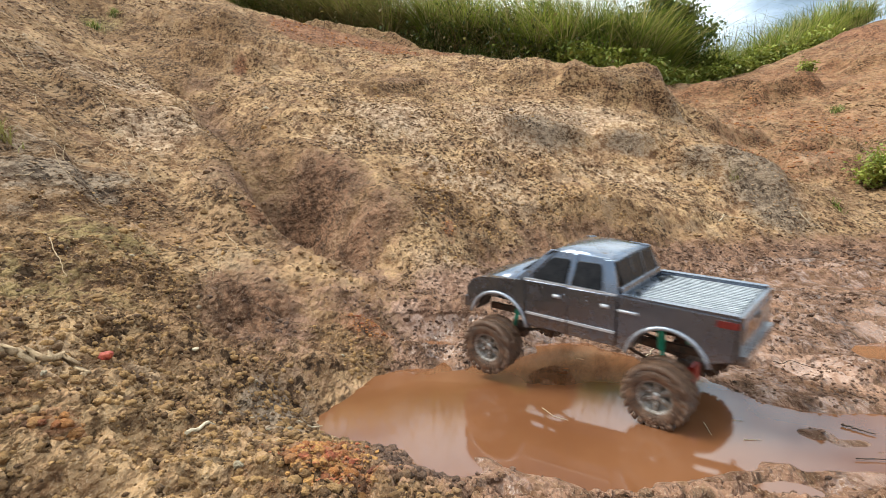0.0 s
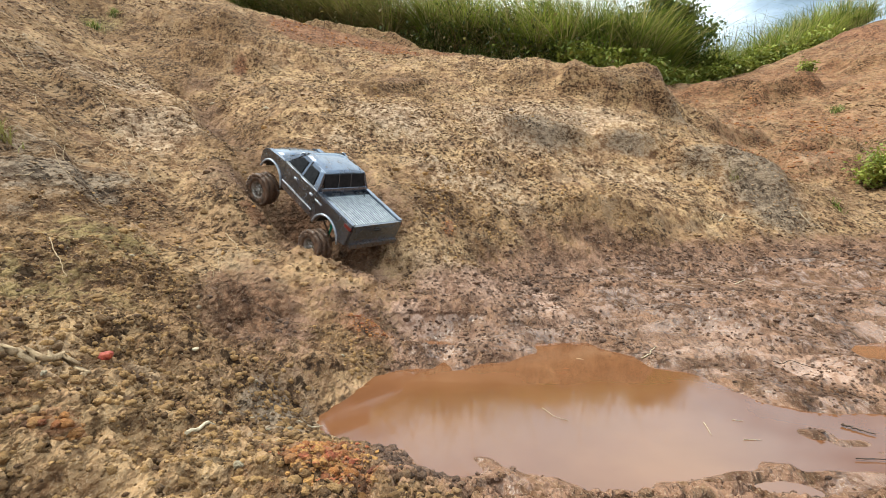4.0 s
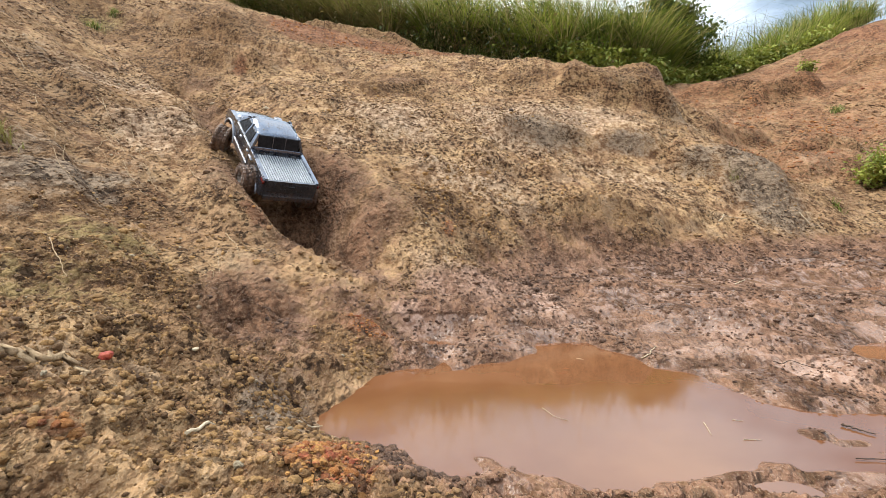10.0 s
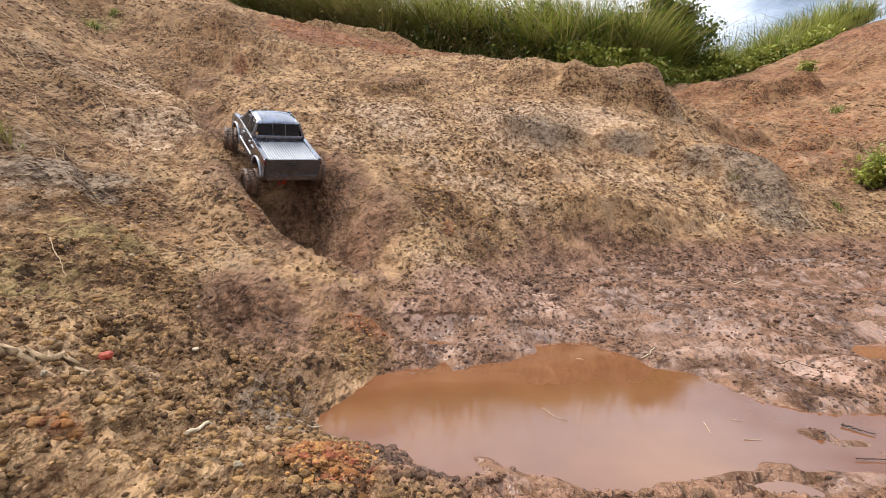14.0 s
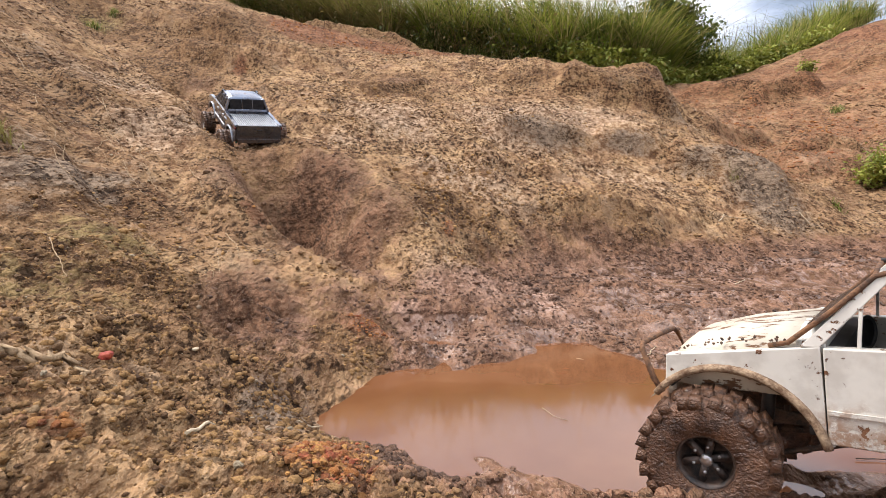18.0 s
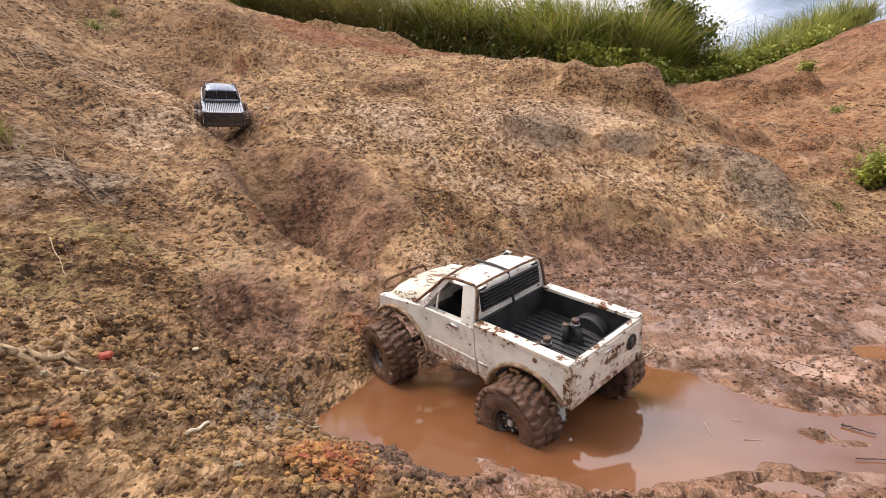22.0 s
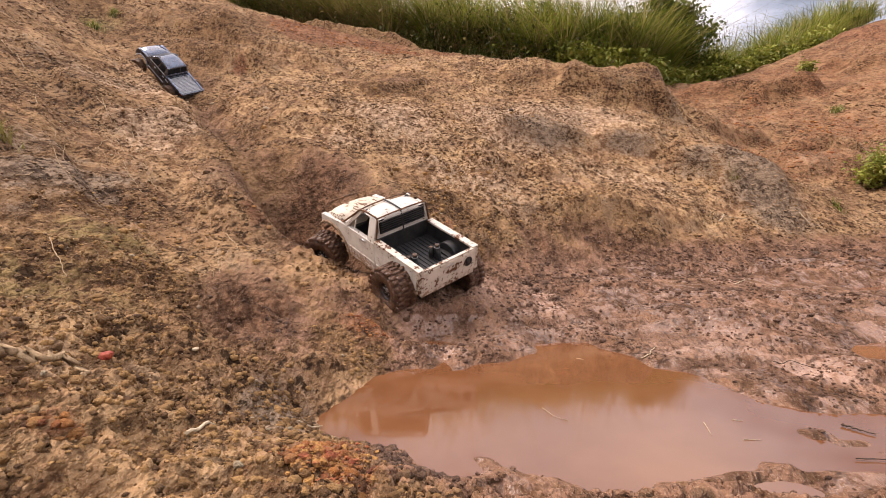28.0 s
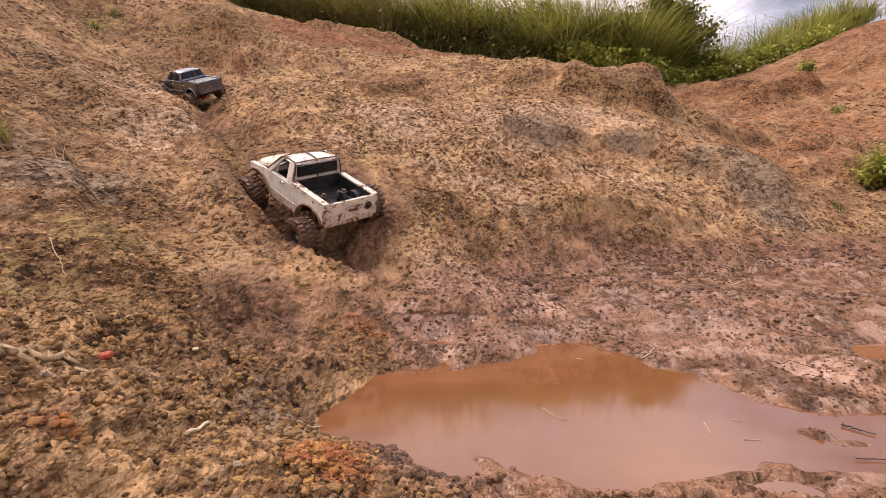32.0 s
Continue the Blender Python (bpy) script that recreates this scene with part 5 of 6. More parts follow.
def creepers():
    rng = np.random.default_rng(8)
    n = 24000
    u = np.concatenate([rng.uniform(0.53, 0.88, n * 2 // 3), rng.uniform(0.40, 0.62, n // 3)])
    p = along(GRASS_FOOT, u) + np.stack([rng.normal(0, 0.13, n), rng.normal(-0.12, 0.26, n)], 1)
    hump = 0.22 + 0.34 * (fbm(p[:, 0], p[:, 1], 0.5, 3, 77) + 0.4)
    z = ground(p[:, 0], p[:, 1], False) + np.clip(hump, 0.05, 0.6) * rng.uniform(0.05, 1.0, n)
    v, q = leaf_cloud(np.stack([p[:, 0], p[:, 1], z], 1), 0.08, 9, 0.5)
    tagged(new("creeper_leaves", sheet("creeper_leaves", v, q, CREEPER, smooth=False)), "bright green creeper leaves spilling over the bank's foot", "creeper", kind="stuff")


# undergrowth whose dark leaves also stand in for shade between the grass clumps
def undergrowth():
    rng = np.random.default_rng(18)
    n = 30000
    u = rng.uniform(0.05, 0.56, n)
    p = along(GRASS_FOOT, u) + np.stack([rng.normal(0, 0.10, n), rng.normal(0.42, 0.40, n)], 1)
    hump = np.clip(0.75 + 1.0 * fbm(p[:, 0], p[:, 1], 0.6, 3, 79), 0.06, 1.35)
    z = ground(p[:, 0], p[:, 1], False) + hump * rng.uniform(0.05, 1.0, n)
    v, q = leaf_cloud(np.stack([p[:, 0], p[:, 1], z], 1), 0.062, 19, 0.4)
    tagged(new("undergrowth", sheet("undergrowth", v, q, UNDERGROWTH, smooth=False)), "dark tangled undergrowth, raised to stand in for shade in the grass gaps", "undergrowth", kind="stuff")


def build_tree(name, x, y, tall, crown, count, leaf, seed, material, label, category):
    rng = np.random.default_rng(seed)
    z = float(ground(np.array([x]), np.array([y]), False)[0]) - 0.02
    thing = tagged(new(name), label, category)
    thing.location = (x, y, z)
    part("trunk", tube([(0, 0, 0), (0.02, 0.01, tall * 0.3), (-0.01, 0.03, tall * 0.62), (0.02, 0.0, tall * 0.95)], 0.022 * tall, 9, 0.25), BARK, thing)
    places = []
    for k in range(13):
        a, h = 2.4 * k, tall * (0.10 + 0.80 * k / 13)
        reach = crown * (1.05 - 0.45 * k / 13) * rng.uniform(0.7, 1.15)
        tip = np.array([math.cos(a) * reach, math.sin(a) * reach, h + reach * 0.5])
        mid = np.array([math.cos(a) * reach * 0.5, math.sin(a) * reach * 0.5, h + reach * 0.16])
        part("limb", tube([(0, 0, h), tuple(mid), tuple(tip)], 0.008 * tall, 6, 0.3), BARK, thing)
        for c, s in ((tip, 0.14), (mid * 0.4 + tip * 0.6, 0.13), (mid, 0.10)):
            places.append(c + rng.normal(0, 1, (count // 39, 3)) * s * crown * 1.6 * np.array([1, 1, 0.75]))
    v, q = leaf_cloud(np.concatenate(places), leaf, seed + 1)
    mesh = sheet("crown", v, q, material, smooth=False)
    crown_ob = new("crown", mesh)
    crown_ob.parent = thing
    return thing


def build_bush(x, y, size, count, seed):
    rng = np.random.default_rng(seed)
    z = float(ground(np.array([x]), np.array([y]))[0])
    thing = tagged(new("bush"), "low green bush on the clay slope", "bush")
    thing.location = (x, y, z - 0.02)
    places = []
    for k in range(9):
        a = 2.4 * k
        tip = np.array([math.cos(a) * size * rng.uniform(0.3, 0.8), math.sin(a) * size * rng.uniform(0.3, 0.8), size * rng.uniform(0.5, 1.1)])
        part("stem", tube([(0, 0, 0), tuple(tip * 0.5 + np.array([0, 0, size * 0.1])), tuple(tip)], 0.006, 5, 0.4), BARK, thing)
        places.append(tip * rng.uniform(0.5, 1.0, (count // 9, 1)) + rng.normal(0, size * 0.2, (count // 9, 3)))
    p = np.concatenate(places)
    p[:, 2] = np.maximum(p[:, 2], 0.02)
    v, q = leaf_cloud(p, 0.034, seed + 1)
    crown_ob = new("crown", sheet("crown", v, q, CREEPER, smooth=False))
    crown_ob.parent = thing


def bare_shrub(x, y, tall, seed):
    rng = random.Random(seed)
    z = float(ground(np.array([x]), np.array([y]), False)[0])
    thing = tagged(new("bare_shrub"), "leafless grey twigs standing above the grass", "shrub")
    thing.location = (x, y, z)
    for k in range(7):
        a = rng.uniform(0, 6.28)
        lean = rng.uniform(0.05, 0.28)
        pts = [(0, 0, 0)]
        for s in (0.35, 0.7, 1.0):
            pts.append((math.cos(a) * lean * s + rng.uniform(-0.02, 0.02), math.sin(a) * lean * s, tall * s * rng.uniform(0.85, 1.05)))
        part("twig", tube(pts, 0.006, 5, 0.3), BARK, thing)


def clods(name, x, y, s, material, label, rng, fields=(), sides=20):
    """Crumbled soil lying on the ground: lumpy bits of eight, twenty or eighty sides, in one sheet."""
    bm = bmesh.new()
    if sides == 8:
        tip = [bm.verts.new(p) for p in ((1, 0, 0), (0, 1, 0), (-1, 0, 0), (0, -1, 0), (0, 0, 1), (0, 0, -1))]
        for k in range(4):
            bm.faces.new((tip[k], tip[(k + 1) % 4], tip[4]))
            bm.faces.new((tip[(k + 1) % 4], tip[k], tip[5]))
        bm.verts.index_update()
    else:
        bmesh.ops.create_icosphere(bm, subdivisions=1 if sides == 20 else 2, radius=1)
    bm.verts.ensure_lookup_table()
    unit = np.array([v.co[:] for v in bm.verts])
    tris = np.array([[v.index for v in f.verts] for f in bm.faces])
    bm.free()
    z, n = ground(x, y), len(x)
    shape = unit[None] * (rng.uniform(0.62, 1.30, (n, len(unit), 1)) if sides == 80 else rng.uniform(0.6, 1.3, (n, len(unit), 1))) * np.stack([rng.uniform(0.8, 1.4, n), rng.uniform(0.7, 1.1, n), rng.uniform(0.5, 0.85, n)], 1)[:, None]
    a = rng.uniform(0, 6.28, n)
    c, d = np.cos(a)[:, None], np.sin(a)[:, None]
    v = np.stack([shape[..., 0] * c - shape[..., 1] * d, shape[..., 0] * d + shape[..., 1] * c, shape[..., 2]], -1) * s[:, None, None]
    v = v + np.stack([x, y, z + s * (-0.05 if sides == 80 else 0.32)], 1)[:, None]
    faces = tris[None] + (np.arange(n) * len(unit))[:, None, None]
    mesh = sheet(name, v.reshape(-1, 3), faces.reshape(-1, 3), material, {key: np.repeat(value, len(unit)) for key, value in fields}, smooth=sides == 80)
    return tagged(new(name, mesh), label, "soil clods", kind="stuff")


def loose_clods():
    rng = np.random.default_rng(21)
    groups = ((17000, lambda n: (rng.uniform(-0.75, 0.02, n), rng.uniform(0.40, 1.15, n)), 0.0017, 0.8, -0.03),
              (2800, lambda n: (rng.uniform(-0.9, 0.3, n), rng.uniform(1.15, 2.3, n)), 0.0034, 0.55, -0.02),
              (9500, lambda n: (rng.uniform(-0.1, 2.2, n), rng.uniform(1.30, 2.75, n)), 0.0034, 0.55, 0.02),
              (3200, lambda n: (rng.uniform(-1.8, 2.6, n), rng.uniform(2.3, 4.2, n)), 0.0048, 0.5, 0.05),
              (2500, lambda n: (rng.uniform(-0.1, 0.9, n), rng.uniform(0.55, 1.40, n)), 0.0024, 0.5, -0.02))
    xs, ys, ss = [], [], []
    for n, where, size, spread, bar in groups:
        x, y = where(n)
        keep = fbm(x, y, 0.22, 3, 401) + rng.uniform(-0.22, 0.22, n) > bar
        s = size * np.exp(rng.normal(0, spread, n))
        xs.append(x[keep]), ys.append(y[keep]), ss.append(np.minimum(s[keep], size * 3.8))
    x, y, s = np.concatenate(xs), np.concatenate(ys), np.concatenate(ss)
    land = depth_in_water(x, y) < -0.012
    x, y, s = x[land], y[land], s[land]
    wet, red, grey, moss, damp_and_shade, pale = tints(x, y)
    near = (y < 1.15) & (x < 0.02)
    clods("crumbled_soil", x[near], y[near], s[near], CLOD, "crumbly brown clods heaped on the near bank", rng, (("wet", wet[near]), ("red", red[near])), 80)
    far = ~near
    clods("loose_clods", x[far], y[far], s[far], CLOD, "crumbled brown clay clods scattered over the slope", rng, (("wet", wet[far]), ("red", red[far])))
    # gravel over the slopes, coarser where the bank is higher
    n = 60000
    a, r = np.radians(rng.uniform(-43, 43, n)), np.exp(rng.uniform(math.log(1.0), math.log(8.0), n))
    x, y = r * np.sin(a), r * np.cos(a)
    wet, red, grey, moss, damp_and_shade, pale = tints(x, y)
    rate = 0.25 + 0.9 * step(-0.15, 0.25, fbm(x, y * 0.6, 0.35, 4, 411)) - 0.55 * step(0.3, 0.6, wet)
    keep = (rng.uniform(0, 1, n) < rate) & (depth_in_water(x, y) < -0.015)
    s = 0.0017 * r ** 0.85 * np.minimum(np.exp(rng.normal(0, 0.55, n)), 2.4)
    clods("slope_gravel", x[keep], y[keep], s[keep], GRAVEL, "small crumbs of dry clay covering the slope", rng, (("wet", wet[keep]), ("red", red[keep])), 8)
    n = 1500
    x, y = rng.normal(-0.133, 0.026, n), rng.normal(0.615, 0.036, n)
    land = depth_in_water(x, y) < -0.004
    x, y = x[land], y[land]
    clods("orange_clay_clods", x, y, 0.0019 * np.exp(rng.normal(0, 0.5, len(x))), ORANGE, "heap of crumbly orange clay beside the puddle", rng)


def strand(name, points, radius, material, label, category, lift=0.002, taper=0.5, float_on=None, wobble=0.7):
    """A root or stick that lies on the ground along x, y places."""
    p = np.array(points, float)
    t = np.linspace(0, len(p) - 1, len(p) * 5)
    i = np.minimum(t.astype(int), len(p) - 2)
    f = (t - i)[:, None]
    q = p[i] * (1 - f) + p[i + 1] * f
    rng = np.random.default_rng(int(abs(p[0, 0] * 9173 + p[0, 1] * 3391)))
    q = q + rng.normal(0, radius * wobble, q.shape)
    z = np.maximum(ground(q[:, 0], q[:, 1]), 0.0) if float_on is None else np.full(len(q), float_on)
    z = np.maximum(np.convolve(np.pad(z, 1, "edge"), [0.25, 0.5, 0.25], "valid"), z) + lift
    mesh_ob = tube([(x, y, h) for (x, y), h in zip(q, z)], radius, 6, taper)
    mesh = bpy.data.meshes.new(name)
    mesh_ob.to_mesh(mesh)
    mesh_ob.free()
    mesh.materials.append(material)
    return tagged(new(name, mesh), label, category)


tall_grass()
creepers()
undergrowth()
build_tree("tree", 4.08, 10.25, 1.6, 0.62, 14000, 0.078, 31, TREE_LEAF, "small dark-green leafy tree standing in the grass", "tree")
build_tree("sapling", 1.75, 9.3, 0.62, 0.36, 2400, 0.058, 37, TREE_LEAF, "leafy dark-green shrub among the grass", "shrub")
build_bush(3.17, 3.94, 0.24, 2600, 41)
build_bush(4.41, 6.85, 0.13, 420, 43)
bare_shrub(5.75, 11.5, 1.15, 5)
bare_shrub(6.5, 11.8, 1.25, 6)
loose_clods()


def tuft(x, y, high, count, material, label, seed):
    rng = np.random.default_rng(seed)
    px, py = x + rng.normal(0, high * 0.3, count), y + rng.normal(0, high * 0.3, count)
    h = high * rng.uniform(0.4, 1.1, count)
    blades("grass_tuft", np.stack([px, py, ground(px, py) - 0.004], 1), h, h * rng.uniform(0.2, 1.2, count), np.full(count, 0.004 + high * 0.02), material, label, seed)


tuft(2.39, 3.32, 0.05, 60, GRASS, "sparse green grass tuft on the mud", 61)
tuft(-3.38, 5.52, 0.09, 160, GRASS, "low green weeds in the gully head", 62)
tuft(-3.44, 5.96, 0.07, 110, GRASS, "low green weeds in the gully head", 63)
tuft(-1.10, 1.38, 0.06, 40, STRAW, "pale dry grass tuft on the clay bank", 64)
tuft(1.77, 3.35, 0.07, 30, STRAW, "pale dry grass tuft on the mound's foot", 65)
tuft(4.11, 5.84, 0.10, 120, GRASS, "small weed clump under the ledge", 66)


# ---- roots, sticks, straws and stones ----
def pebble(name, x, y, size, material, label, flat=0.7, seed=1):
    bm = bmesh.new()
    bmesh.ops.create_icosphere(bm, subdivisions=3, radius=size)
    for v in bm.verts:
        p = v.co * (0.7 / size) + Vector((seed, seed * 2.3, 0.7))
        v.co *= 1 + 0.42 * noise.noise(p) + 0.14 * noise.noise(p * 3.1)
        v.co.z *= flat
    for f in bm.faces:
        f.smooth = True
    mesh = bpy.data.meshes.new(name)
    bm.to_mesh(mesh)
    bm.free()
    mesh.materials.append(material)
    ob = tagged(new(name, mesh), label, "stone")
    ob.location = (x, y, float(ground(np.array([x]), np.array([y]))[0]) + size * flat * 0.45)
    return ob


ROOTS = (([(-2.11, 2.716), (-2.05, 2.70), (-1.909, 2.544), (-1.781, 2.408)], 0.004), ([(-1.388, 2.224), (-1.324, 2.20), (-1.22, 2.10), (-0.983, 1.776), (-0.926, 1.74), (-0.844, 1.634)], 0.0028),
         ([(-1.463, 2.408), (-1.35, 2.252), (-1.292, 2.204)], 0.0025), ([(-1.30, 2.14), (-1.17, 1.99), (-1.05, 1.80), (-0.90, 1.62)], 0.002), ([(-1.24, 2.06), (-1.20, 1.92), (-1.04, 1.72)], 0.002),
         ([(-0.721, 1.002), (-0.655, 0.932), (-0.625, 0.9)], 0.0022), ([(-1.791, 3.036), (-1.741, 3.128)], 0.004), ([(-0.496, 0.69), (-0.486, 0.724)], 0.002), ([(-0.99, 1.722), (-0.862, 1.576), (-0.826, 1.60)], 0.002),
         ([(-0.938, 1.216), (-0.943, 1.276)], 0.003), ([(-0.582, 1.406), (-0.492, 1.196)], 0.0015), ([(-1.05, 1.50), (-0.95, 1.38), (-0.90, 1.36)], 0.0018), ([(-0.70, 1.35), (-0.66, 1.22), (-0.60, 1.16)], 0.0016))
ROOTS += (([(-2.126, 2.755), (-2.034, 2.689), (-1.827, 2.455), (-1.697, 2.29)], 0.0016),
          ([(-1.473, 2.385), (-1.363, 2.273), (-1.309, 2.233), (-1.243, 2.191), (-1.026, 1.903)], 0.0024),
          ([(-1.931, 3.386), (-1.737, 3.149)], 0.0032),
          ([(-1.096, 1.556), (-1.293, 1.894), (-1.426, 2.228)], 0.0016),
          ([(-1.2, 1.766), (-1.023, 1.495), (-0.988, 1.471)], 0.0024),
          ([(-1.048, 1.686), (-0.986, 1.623)], 0.0032),
          ([(-0.949, 1.246), (-0.959, 1.294)], 0.0016),
          ([(-1.286, 2.293), (-1.2, 2.171), (-0.966, 1.812)], 0.0024),
          ([(-1.57, 2.156), (-1.328, 1.843)], 0.0032),
          ([(-0.816, 1.573), (-0.781, 1.564)], 0.0016),
          ([(-0.881, 1.922), (-0.778, 1.771), (-0.736, 1.699)], 0.0024),
          ([(-0.626, 1.576), (-0.572, 1.507), (-0.522, 1.398)], 0.0032),
          ([(-0.725, 1.069), (-0.693, 1.051), (-0.684, 1.109)], 0.0016),
          ([(-0.577, 1.247), (-0.53, 1.232), (-0.5, 1.183)], 0.0024),
          ([(-2.733, 4.897), (-2.734, 5.135)], 0.0032),
          ([(-1.11, 2.259), (-0.926, 2.001), (-0.823, 1.834)], 0.0016))
for line, thick in ROOTS:
    strand("dry_root", line, thick * 0.52, ROOT, "thin pale dry root lying on the clay bank", "root")
strand("thick_root", [(-0.490, 0.585), (-0.469, 0.588), (-0.461, 0.602), (-0.443, 0.612), (-0.43, 0.622), (-0.405, 0.60)], 0.0055, ROOT, "gnarled pale root half buried in crumbled soil", "root", 0.003)
strand("wood_chip", [(-0.298, 0.606), (-0.284, 0.650)], 0.0026, TWIG, "short pale stick on the crumbled soil", "stick", 0.003, 0.8, None, 0.1)
for line, thick in (([(0.442, 1.186), (0.464, 1.194), (0.50, 1.25)], 0.0016), ([(1.116, 2.068), (1.227, 2.192)], 0.0024), ([(2.025, 3.12), (2.046, 3.06)], 0.003), ([(1.448, 2.88), (1.564, 2.99), (1.656, 2.964), (1.732, 2.956)], 0.003), ([(-0.218, 0.80), (-0.195, 0.846)], 0.0016)):
    strand("straw", line, thick, TWIG, "bleached dry straw on the mud", "straw")
for line, thick in (([(0.646, 0.849), (0.658, 0.829), (0.672, 0.813)], 0.0028), ([(0.585, 0.737), (0.641, 0.732)], 0.0016), ([(1.295, 1.60), (1.275, 1.55)], 0.005), ([(0.43, 1.225), (0.50, 1.16), (0.56, 1.13)], 0.0009), ([(0.56, 1.62), (0.66, 1.57), (0.72, 1.55)], 0.0012), ([(0.699, 1.122), (0.726, 1.108), (0.757, 1.084)], 0.0018)):
    strand("wet_stick", line, thick * 0.65, DARK_TWIG, "dark wet stick lying in the mud", "stick", 0.003)
for line in ([(0.174, 0.92), (0.186, 0.885), (0.207, 0.868)], [(0.428, 0.862), (0.418, 0.815)], [(0.48, 0.872), (0.496, 0.866)], [(0.46, 0.80), (0.487, 0.798)], [(0.30, 1.20), (0.315, 1.19)]):
    strand("floating_straw", line, 0.0006, TWIG, "bit of pale straw floating on the puddle", "straw", 0.0008, 0.6, 0.0)
pebble("red_stone", -0.421, 0.664, 0.0085, RED_STONE, "small brick-red stone on the crumbled bank", 0.75, 3)
for x, y, s, k in ((-1.04, 3.29, 0.018, 5), (1.09, 4.30, 0.016, 6), (-1.67, 4.06, 0.018, 7), (-0.376, 0.808, 0.006, 8)):
    pebble("pale_stone", x, y, s, TWIG, "pale stone resting on the clay", 0.6, k)
pebble("dark_stone", 0.48, 3.96, 0.016, DARK_TWIG, "dark stone resting on the mound", 0.7, 9)
pebble("dark_stone", 1.769, 2.58, 0.018, DARK_TWIG, "dark clod at the foot of the mound", 0.6, 10)


# ---- what moves ----
SILVER_ROWS = [
    (0, 0.303, 1.051, 0.121, -6, -3, 139),
    (0.5, 0.157, 1.252, 0.118, -12, -7, 140),
    (1, 0.033, 1.331, 0.143, -7, -11, 144),
    (1.5, -0.085, 1.465, 0.159, -7, -18, 145),
    (2, -0.170, 1.569, 0.198, -8, -20, 141),
    (2.5, -0.264, 1.728, 0.232, -5, -24, 145),
    (3, -0.356, 1.898, 0.264, -3, -25, 142),
    (3.5, -0.362, 1.838, 0.291, -9, -27, 138),
    (5.5, -0.619, 2.046, 0.465, 38, -58, 140),
    (6, -0.629, 2.144, 0.469, 30, -58, 138),
    (6.5, -0.631, 2.092, 0.468, 31, -57, 137),
    (7, -0.642, 2.122, 0.472, 53, -57, 128),
    (7.5, -0.643, 2.059, 0.461, 50, -55, 139),
    (8, -0.602, 1.988, 0.435, 18, -44, 149),
    (8.5, -0.608, 2.008, 0.443, 7, -47, 154),
    (9, -0.666, 2.161, 0.488, 36, -50, 119),
    (9.5, -0.695, 2.171, 0.486, 11, -40, 125),
    (10, -0.696, 2.169, 0.486, 6, -37, 125),
    (10.5, -0.696, 2.173, 0.487, 5, -37, 125),
    (11, -0.704, 2.209, 0.490, 8, -37, 127),
    (11.5, -0.705, 2.241, 0.500, -2, -34, 124),
    (12, -0.690, 2.229, 0.512, 1, -31, 123),
    (12.5, -0.694, 2.249, 0.528, 1, -27, 122),
    (13, -0.689, 2.239, 0.524, -2, -27, 123),
    (13.5, -0.690, 2.249, 0.518, 1, -28, 123),
    (14, -0.685, 2.223, 0.519, -2, -27, 123),
    (14.5, -0.697, 2.281, 0.540, -4, -25, 121),
    (16.5, -0.908, 2.678, 0.668, 2, -7, 120),
    (17, -0.907, 2.641, 0.661, 1, -11, 122),
    (17.5, -0.946, 2.679, 0.671, -1, -15, 121),
    (18, -0.971, 2.703, 0.679, -3, -25, 125),
    (18.5, -1.024, 2.782, 0.717, 7, -19, 119),
    (19, -1.063, 2.889, 0.753, 6, -22, 117),
    (19.5, -1.121, 2.969, 0.777, 1, -17, 115),
    (20, -1.212, 3.131, 0.773, -6, 4, 121),
    (20.5, -1.206, 3.158, 0.791, -2, 5, 120),
    (21, -1.229, 3.207, 0.806, -1, 3, 122),
    (21.5, -1.239, 3.225, 0.815, 0, -11, 118),
    (22, -1.280, 3.245, 0.810, -2, -26, 114),
    (22.5, -1.312, 3.326, 0.838, -4, -33, 116),
    (23, -1.389, 3.511, 0.934, -4, -32, 119),
    (23.5, -1.476, 3.684, 0.992, -2, -21, 118),
    (24, -1.565, 3.870, 1.046, -5, -14, 118),
    (24.5, -1.670, 4.035, 1.070, -9, -4, 122),
    (25, -1.824, 4.155, 1.112, -12, -5, 142),
    (25.5, -1.892, 4.228, 1.109, -12, -4, 146),
    (27.5, -2.130, 4.395, 1.219, -29, -45, 176),
    (28, -2.163, 4.428, 1.252, -29, -48, 171),
    (28.5, -2.111, 4.400, 1.233, -31, -49, 166),
    (29, -2.067, 4.380, 1.220, -46, -50, 163),
    (29.5, -2.091, 4.365, 1.219, -68, -49, 168),
    (30, -2.107, 4.345, 1.216, -82, -47, 172),
    (30.5, -2.045, 4.311, 1.173, -78, -44, 170),
    (30.8, -1.988, 4.280, 1.132, -40, -35, 156),
    (31, -1.947, 4.261, 1.107, -24, -26, 146),
    (31.5, -1.866, 4.199, 1.087, -25, -18, 144),
    (32, -1.864, 4.164, 1.087, -21, -10, 145),
]
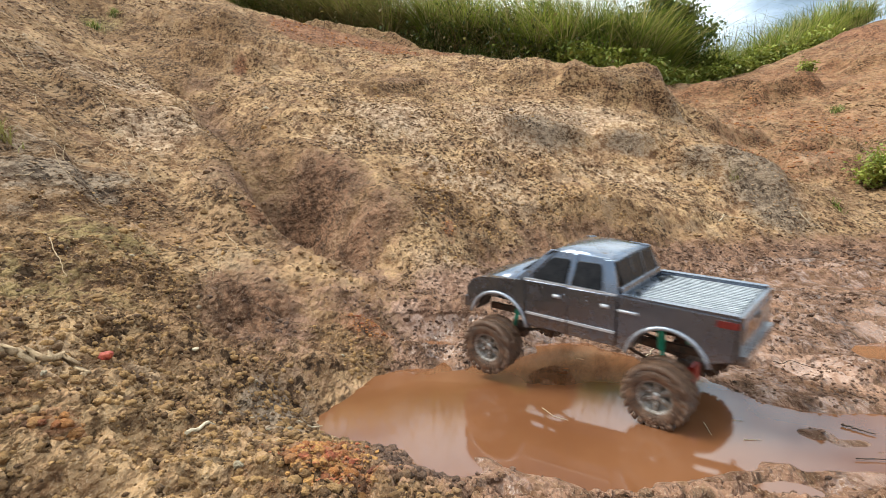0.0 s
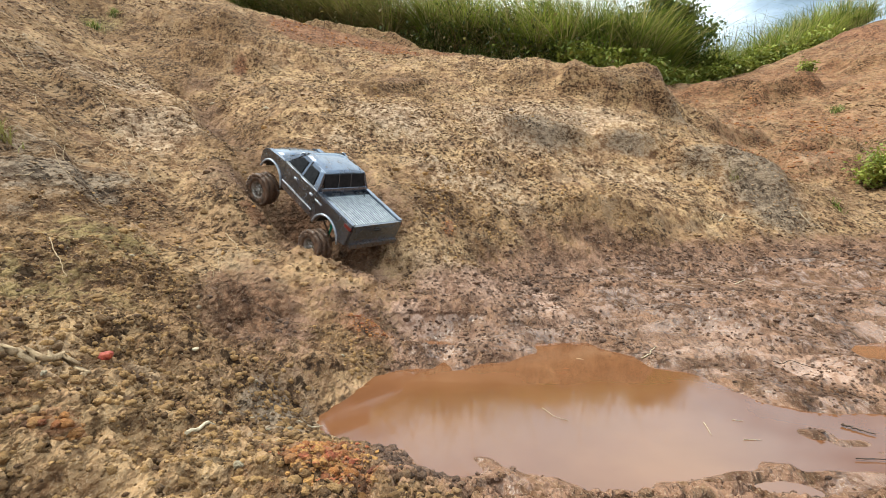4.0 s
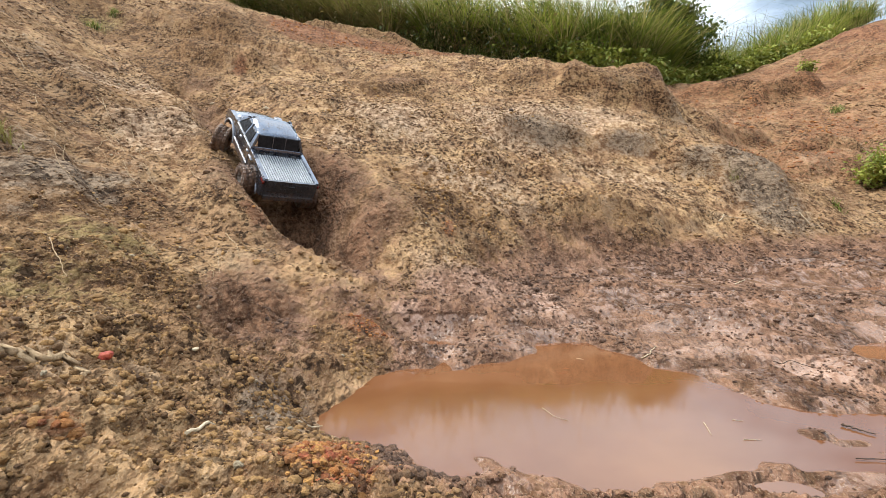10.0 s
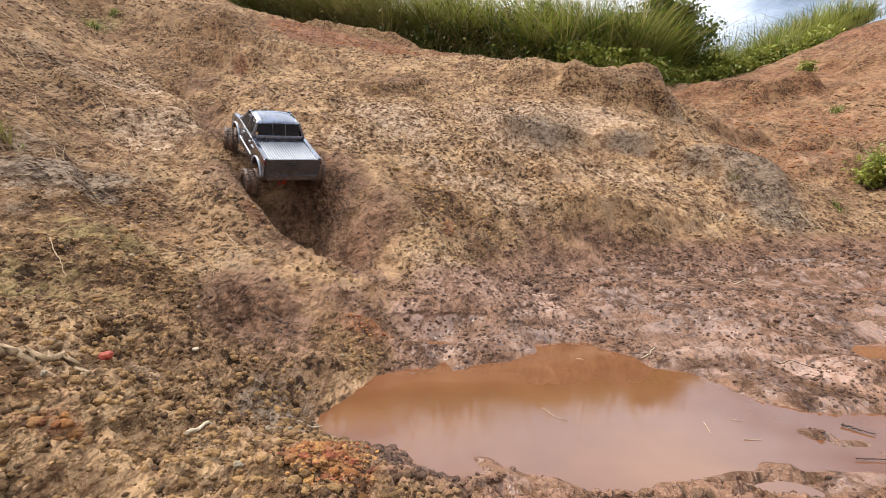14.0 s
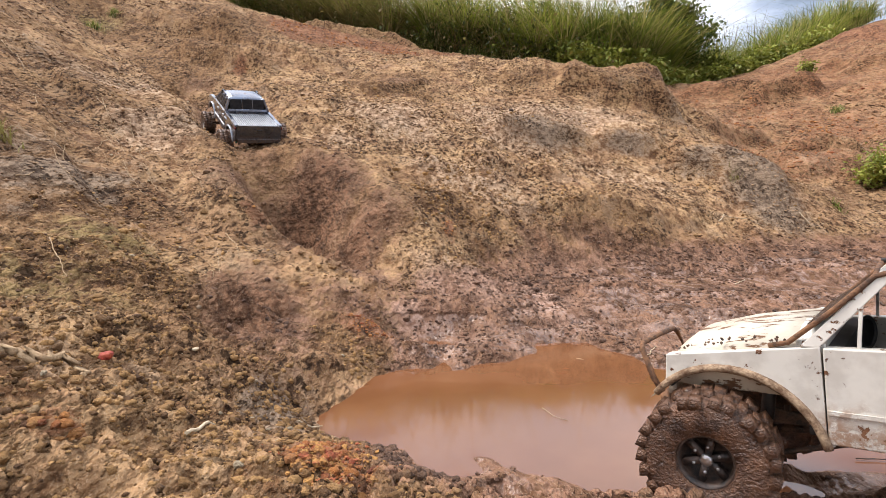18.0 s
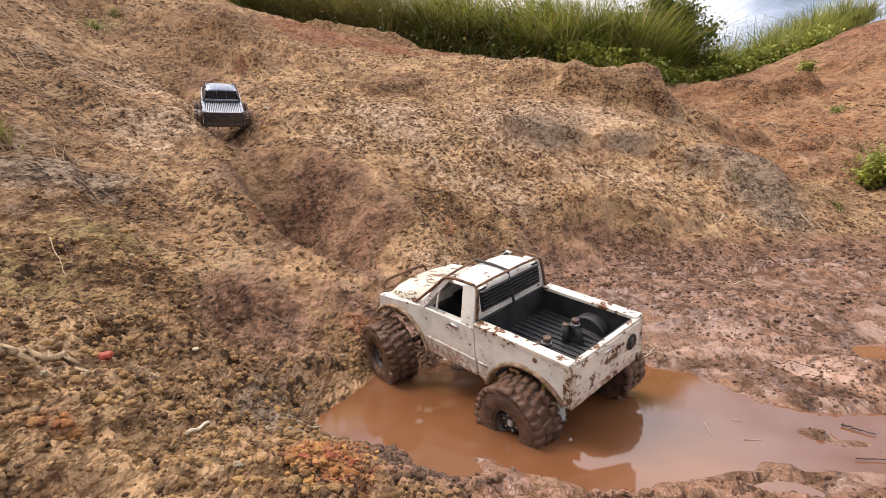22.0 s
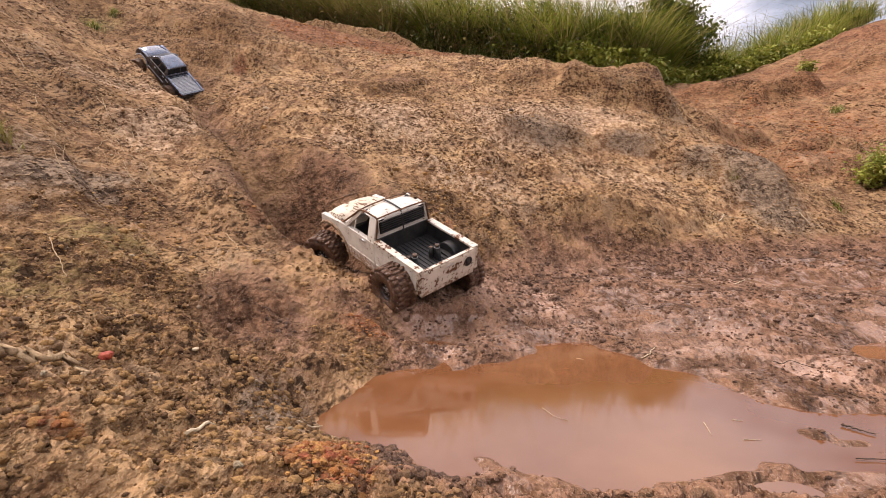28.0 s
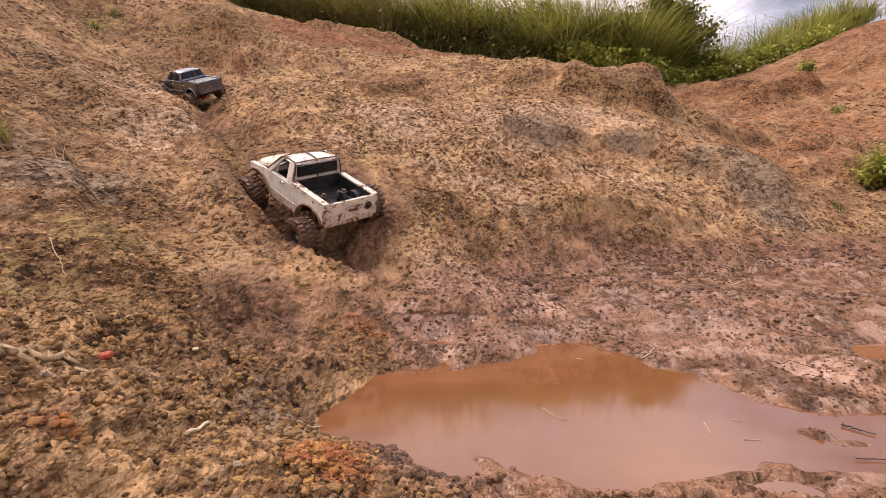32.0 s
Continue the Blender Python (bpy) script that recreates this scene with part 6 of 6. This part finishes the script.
WHITE_ROWS = [
    (0, 1.85, -0.55, 0.175, 0, 0, 145), (14.5, 1.80, -0.52, 0.175, 0, 0, 145), (15.5, 1.15, -0.12, 0.178, 0, 1, 145),
    (16.5, 0.690, 0.335, 0.172, 1, 7, 138),
    (17, 0.600, 0.408, 0.172, 1, 7, 138),
    (17.5, 0.509, 0.485, 0.151, 1, 7, 138),
    (18, 0.485, 0.508, 0.151, 1, 7, 138),
    (18.5, 0.484, 0.512, 0.150, 1, 6, 138),
    (19, 0.447, 0.545, 0.146, 2, 4, 137),
    (19.5, 0.350, 0.677, 0.117, -2, 8, 138),
    (20, 0.274, 0.799, 0.105, -4, 6, 134),
    (20.5, 0.200, 0.901, 0.084, -10, 0, 132),
    (21, 0.159, 0.946, 0.083, -14, -3, 134),
    (21.5, 0.137, 0.975, 0.084, -13, -5, 133),
    (22, 0.101, 1.022, 0.085, -13, -8, 133),
    (22.5, 0.088, 1.092, 0.084, -11, -10, 132),
    (23, 0.075, 1.136, 0.083, -8, -11, 132),
    (23.5, 0.068, 1.164, 0.087, -4, -11, 131),
    (24, 0.052, 1.217, 0.093, -4, -14, 126),
    (24.5, 0.038, 1.270, 0.098, -7, -14, 120),
    (25, 0.018, 1.331, 0.112, -6, -14, 117),
    (25.5, -0.029, 1.434, 0.129, -10, -13, 115),
    (27.5, -0.148, 1.622, 0.189, -17, -20, 135),
    (28, -0.144, 1.600, 0.189, -17, -20, 135),
    (28.5, -0.081, 1.547, 0.158, -19, -17, 132),
    (29, -0.046, 1.512, 0.144, -18, -17, 129),
    (29.5, -0.134, 1.567, 0.190, -22, -18, 133),
    (30, -0.209, 1.642, 0.228, -19, -22, 136),
    (30.5, -0.286, 1.720, 0.260, -16, -24, 137),
    (31, -0.329, 1.761, 0.293, -15, -27, 138),
    (31.5, -0.496, 1.905, 0.384, -18, -27, 141),
    (32, -0.467, 1.924, 0.340, -11, -22, 138),
]


def blend(rows, t):
    """Place and turns of a keyed thing at a time, straight between its rows."""
    for a, b in zip(rows, rows[1:]):
        if a[0] <= t <= b[0]:
            u = (t - a[0]) / (b[0] - a[0])
            m = pose(*a[1:]).lerp(pose(*b[1:]), u)
            return m
    return pose(*rows[-1][1:])


def drive(built, rows, radius, half, base, spins, steers, hub, front, size):
    """Keys a truck, the roll and steer of its wheels and the swing of its axles."""
    truck, wheels, axles = built
    truck.scale = (size, size, size)
    walk(truck, [(r[0], pose(*r[1:])) for r in rows])
    times = [k / 10 for k in range(321)]
    spots = [m.translation.copy() for m in (blend(rows, t) for t in times)]
    turn, angle = 0.0, []
    for k, t in enumerate(times):
        extra = next((w for t0, t1, w in spins if t0 <= t < t1), None)
        if k:
            ahead = blend(rows, t).to_3x3().col[0].dot(spots[k] - spots[k - 1]) / (radius * size)
            if extra is not None:
                ahead = extra * 0.1
            turn += max(-1.45, min(1.45, ahead))
        angle.append(turn)
    sag, reach = {}, {1: front, -1: -base}
    for t in times[::5]:
        m = blend(rows, t)
        up = m.to_3x3().col[2]
        for i, (sx, sy) in enumerate(((1, 1), (1, -1), (-1, 1), (-1, -1))):
            foot = m @ (Vector((reach[sx], sy * half, hub - radius)) * size)
            gap = float(ground(np.array([foot.x]), np.array([foot.y]), False)[0]) - 0.004 - foot.z
            sag[t, i] = max(-0.030, min(0.030, gap * max(0.4, up.z))) if up.z > 0.5 else -0.034
    def droop(t, i):
        k = min(int(t * 2) / 2, 31.5)
        u = (t - k) * 2
        return sag[k, i] * (1 - u) + sag[k + 0.5, i] * u
    for i, (sx, sy) in enumerate(((1, 1), (1, -1), (-1, 1), (-1, -1))):
        out = []
        for k, t in enumerate(times):
            steer = 0.0
            if sx > 0:
                steer = next((a[2] + (b[2] - a[2]) * (t - a[0]) / (b[0] - a[0]) for a, b in zip(steers, steers[1:]) if a[0] <= t <= b[0]), 0.0)
            out.append((t, Matrix.Translation((reach[sx], sy * half, hub + droop(t, i))) @ Matrix.Rotation(radians(steer), 4, "Z") @ Matrix.Rotation(angle[k], 4, "Y")))
        walk(wheels[i], out)
    for j, sx in enumerate((1, -1)):
        out = []
        for t in times[::5]:
            l, r = droop(t, 2 * j), droop(t, 2 * j + 1)
            out.append((t, Matrix.Translation((reach[sx], 0, hub + (l + r) / 2)) @ Matrix.Rotation(math.atan2(l - r, 2 * half), 4, "X")))
        walk(axles[j], out)


def motions():
    drive(SILVER_TRUCK, SILVER_ROWS, 0.050, 0.112, 0.155, [(3.2, 5.4, 9.0), (5.6, 9.0, 6.0), (9.0, 15.0, 8.0), (26.5, 31.0, 9.0)],
          [(0, 0, 4), (3, 0, 10), (5.5, 0, 12), (6.2, 0, -40), (7.0, 0, -38), (7.5, 0, -2), (8.2, 0, -6), (8.7, 0, -38), (9.5, 0, -36), (12, 0, -24), (16.5, 0, -4), (25, 0, 10), (32, 0, 6)], -0.014, 0.155, 1.075)
    drive(WHITE_TRUCK, WHITE_ROWS, 0.060, 0.118, 0.149, [(30.0, 32.0, 9.0)],
          [(0, 0, 0), (17.0, 0, 8), (19.0, 0, 10), (21, 0, 4), (23, 0, -22), (24.5, 0, -28), (25.5, 0, -18), (27.5, 0, 24), (29, 0, 22), (30, 0, 10), (32, 0, 4)], -0.005, 0.166, 1.07)


motions()
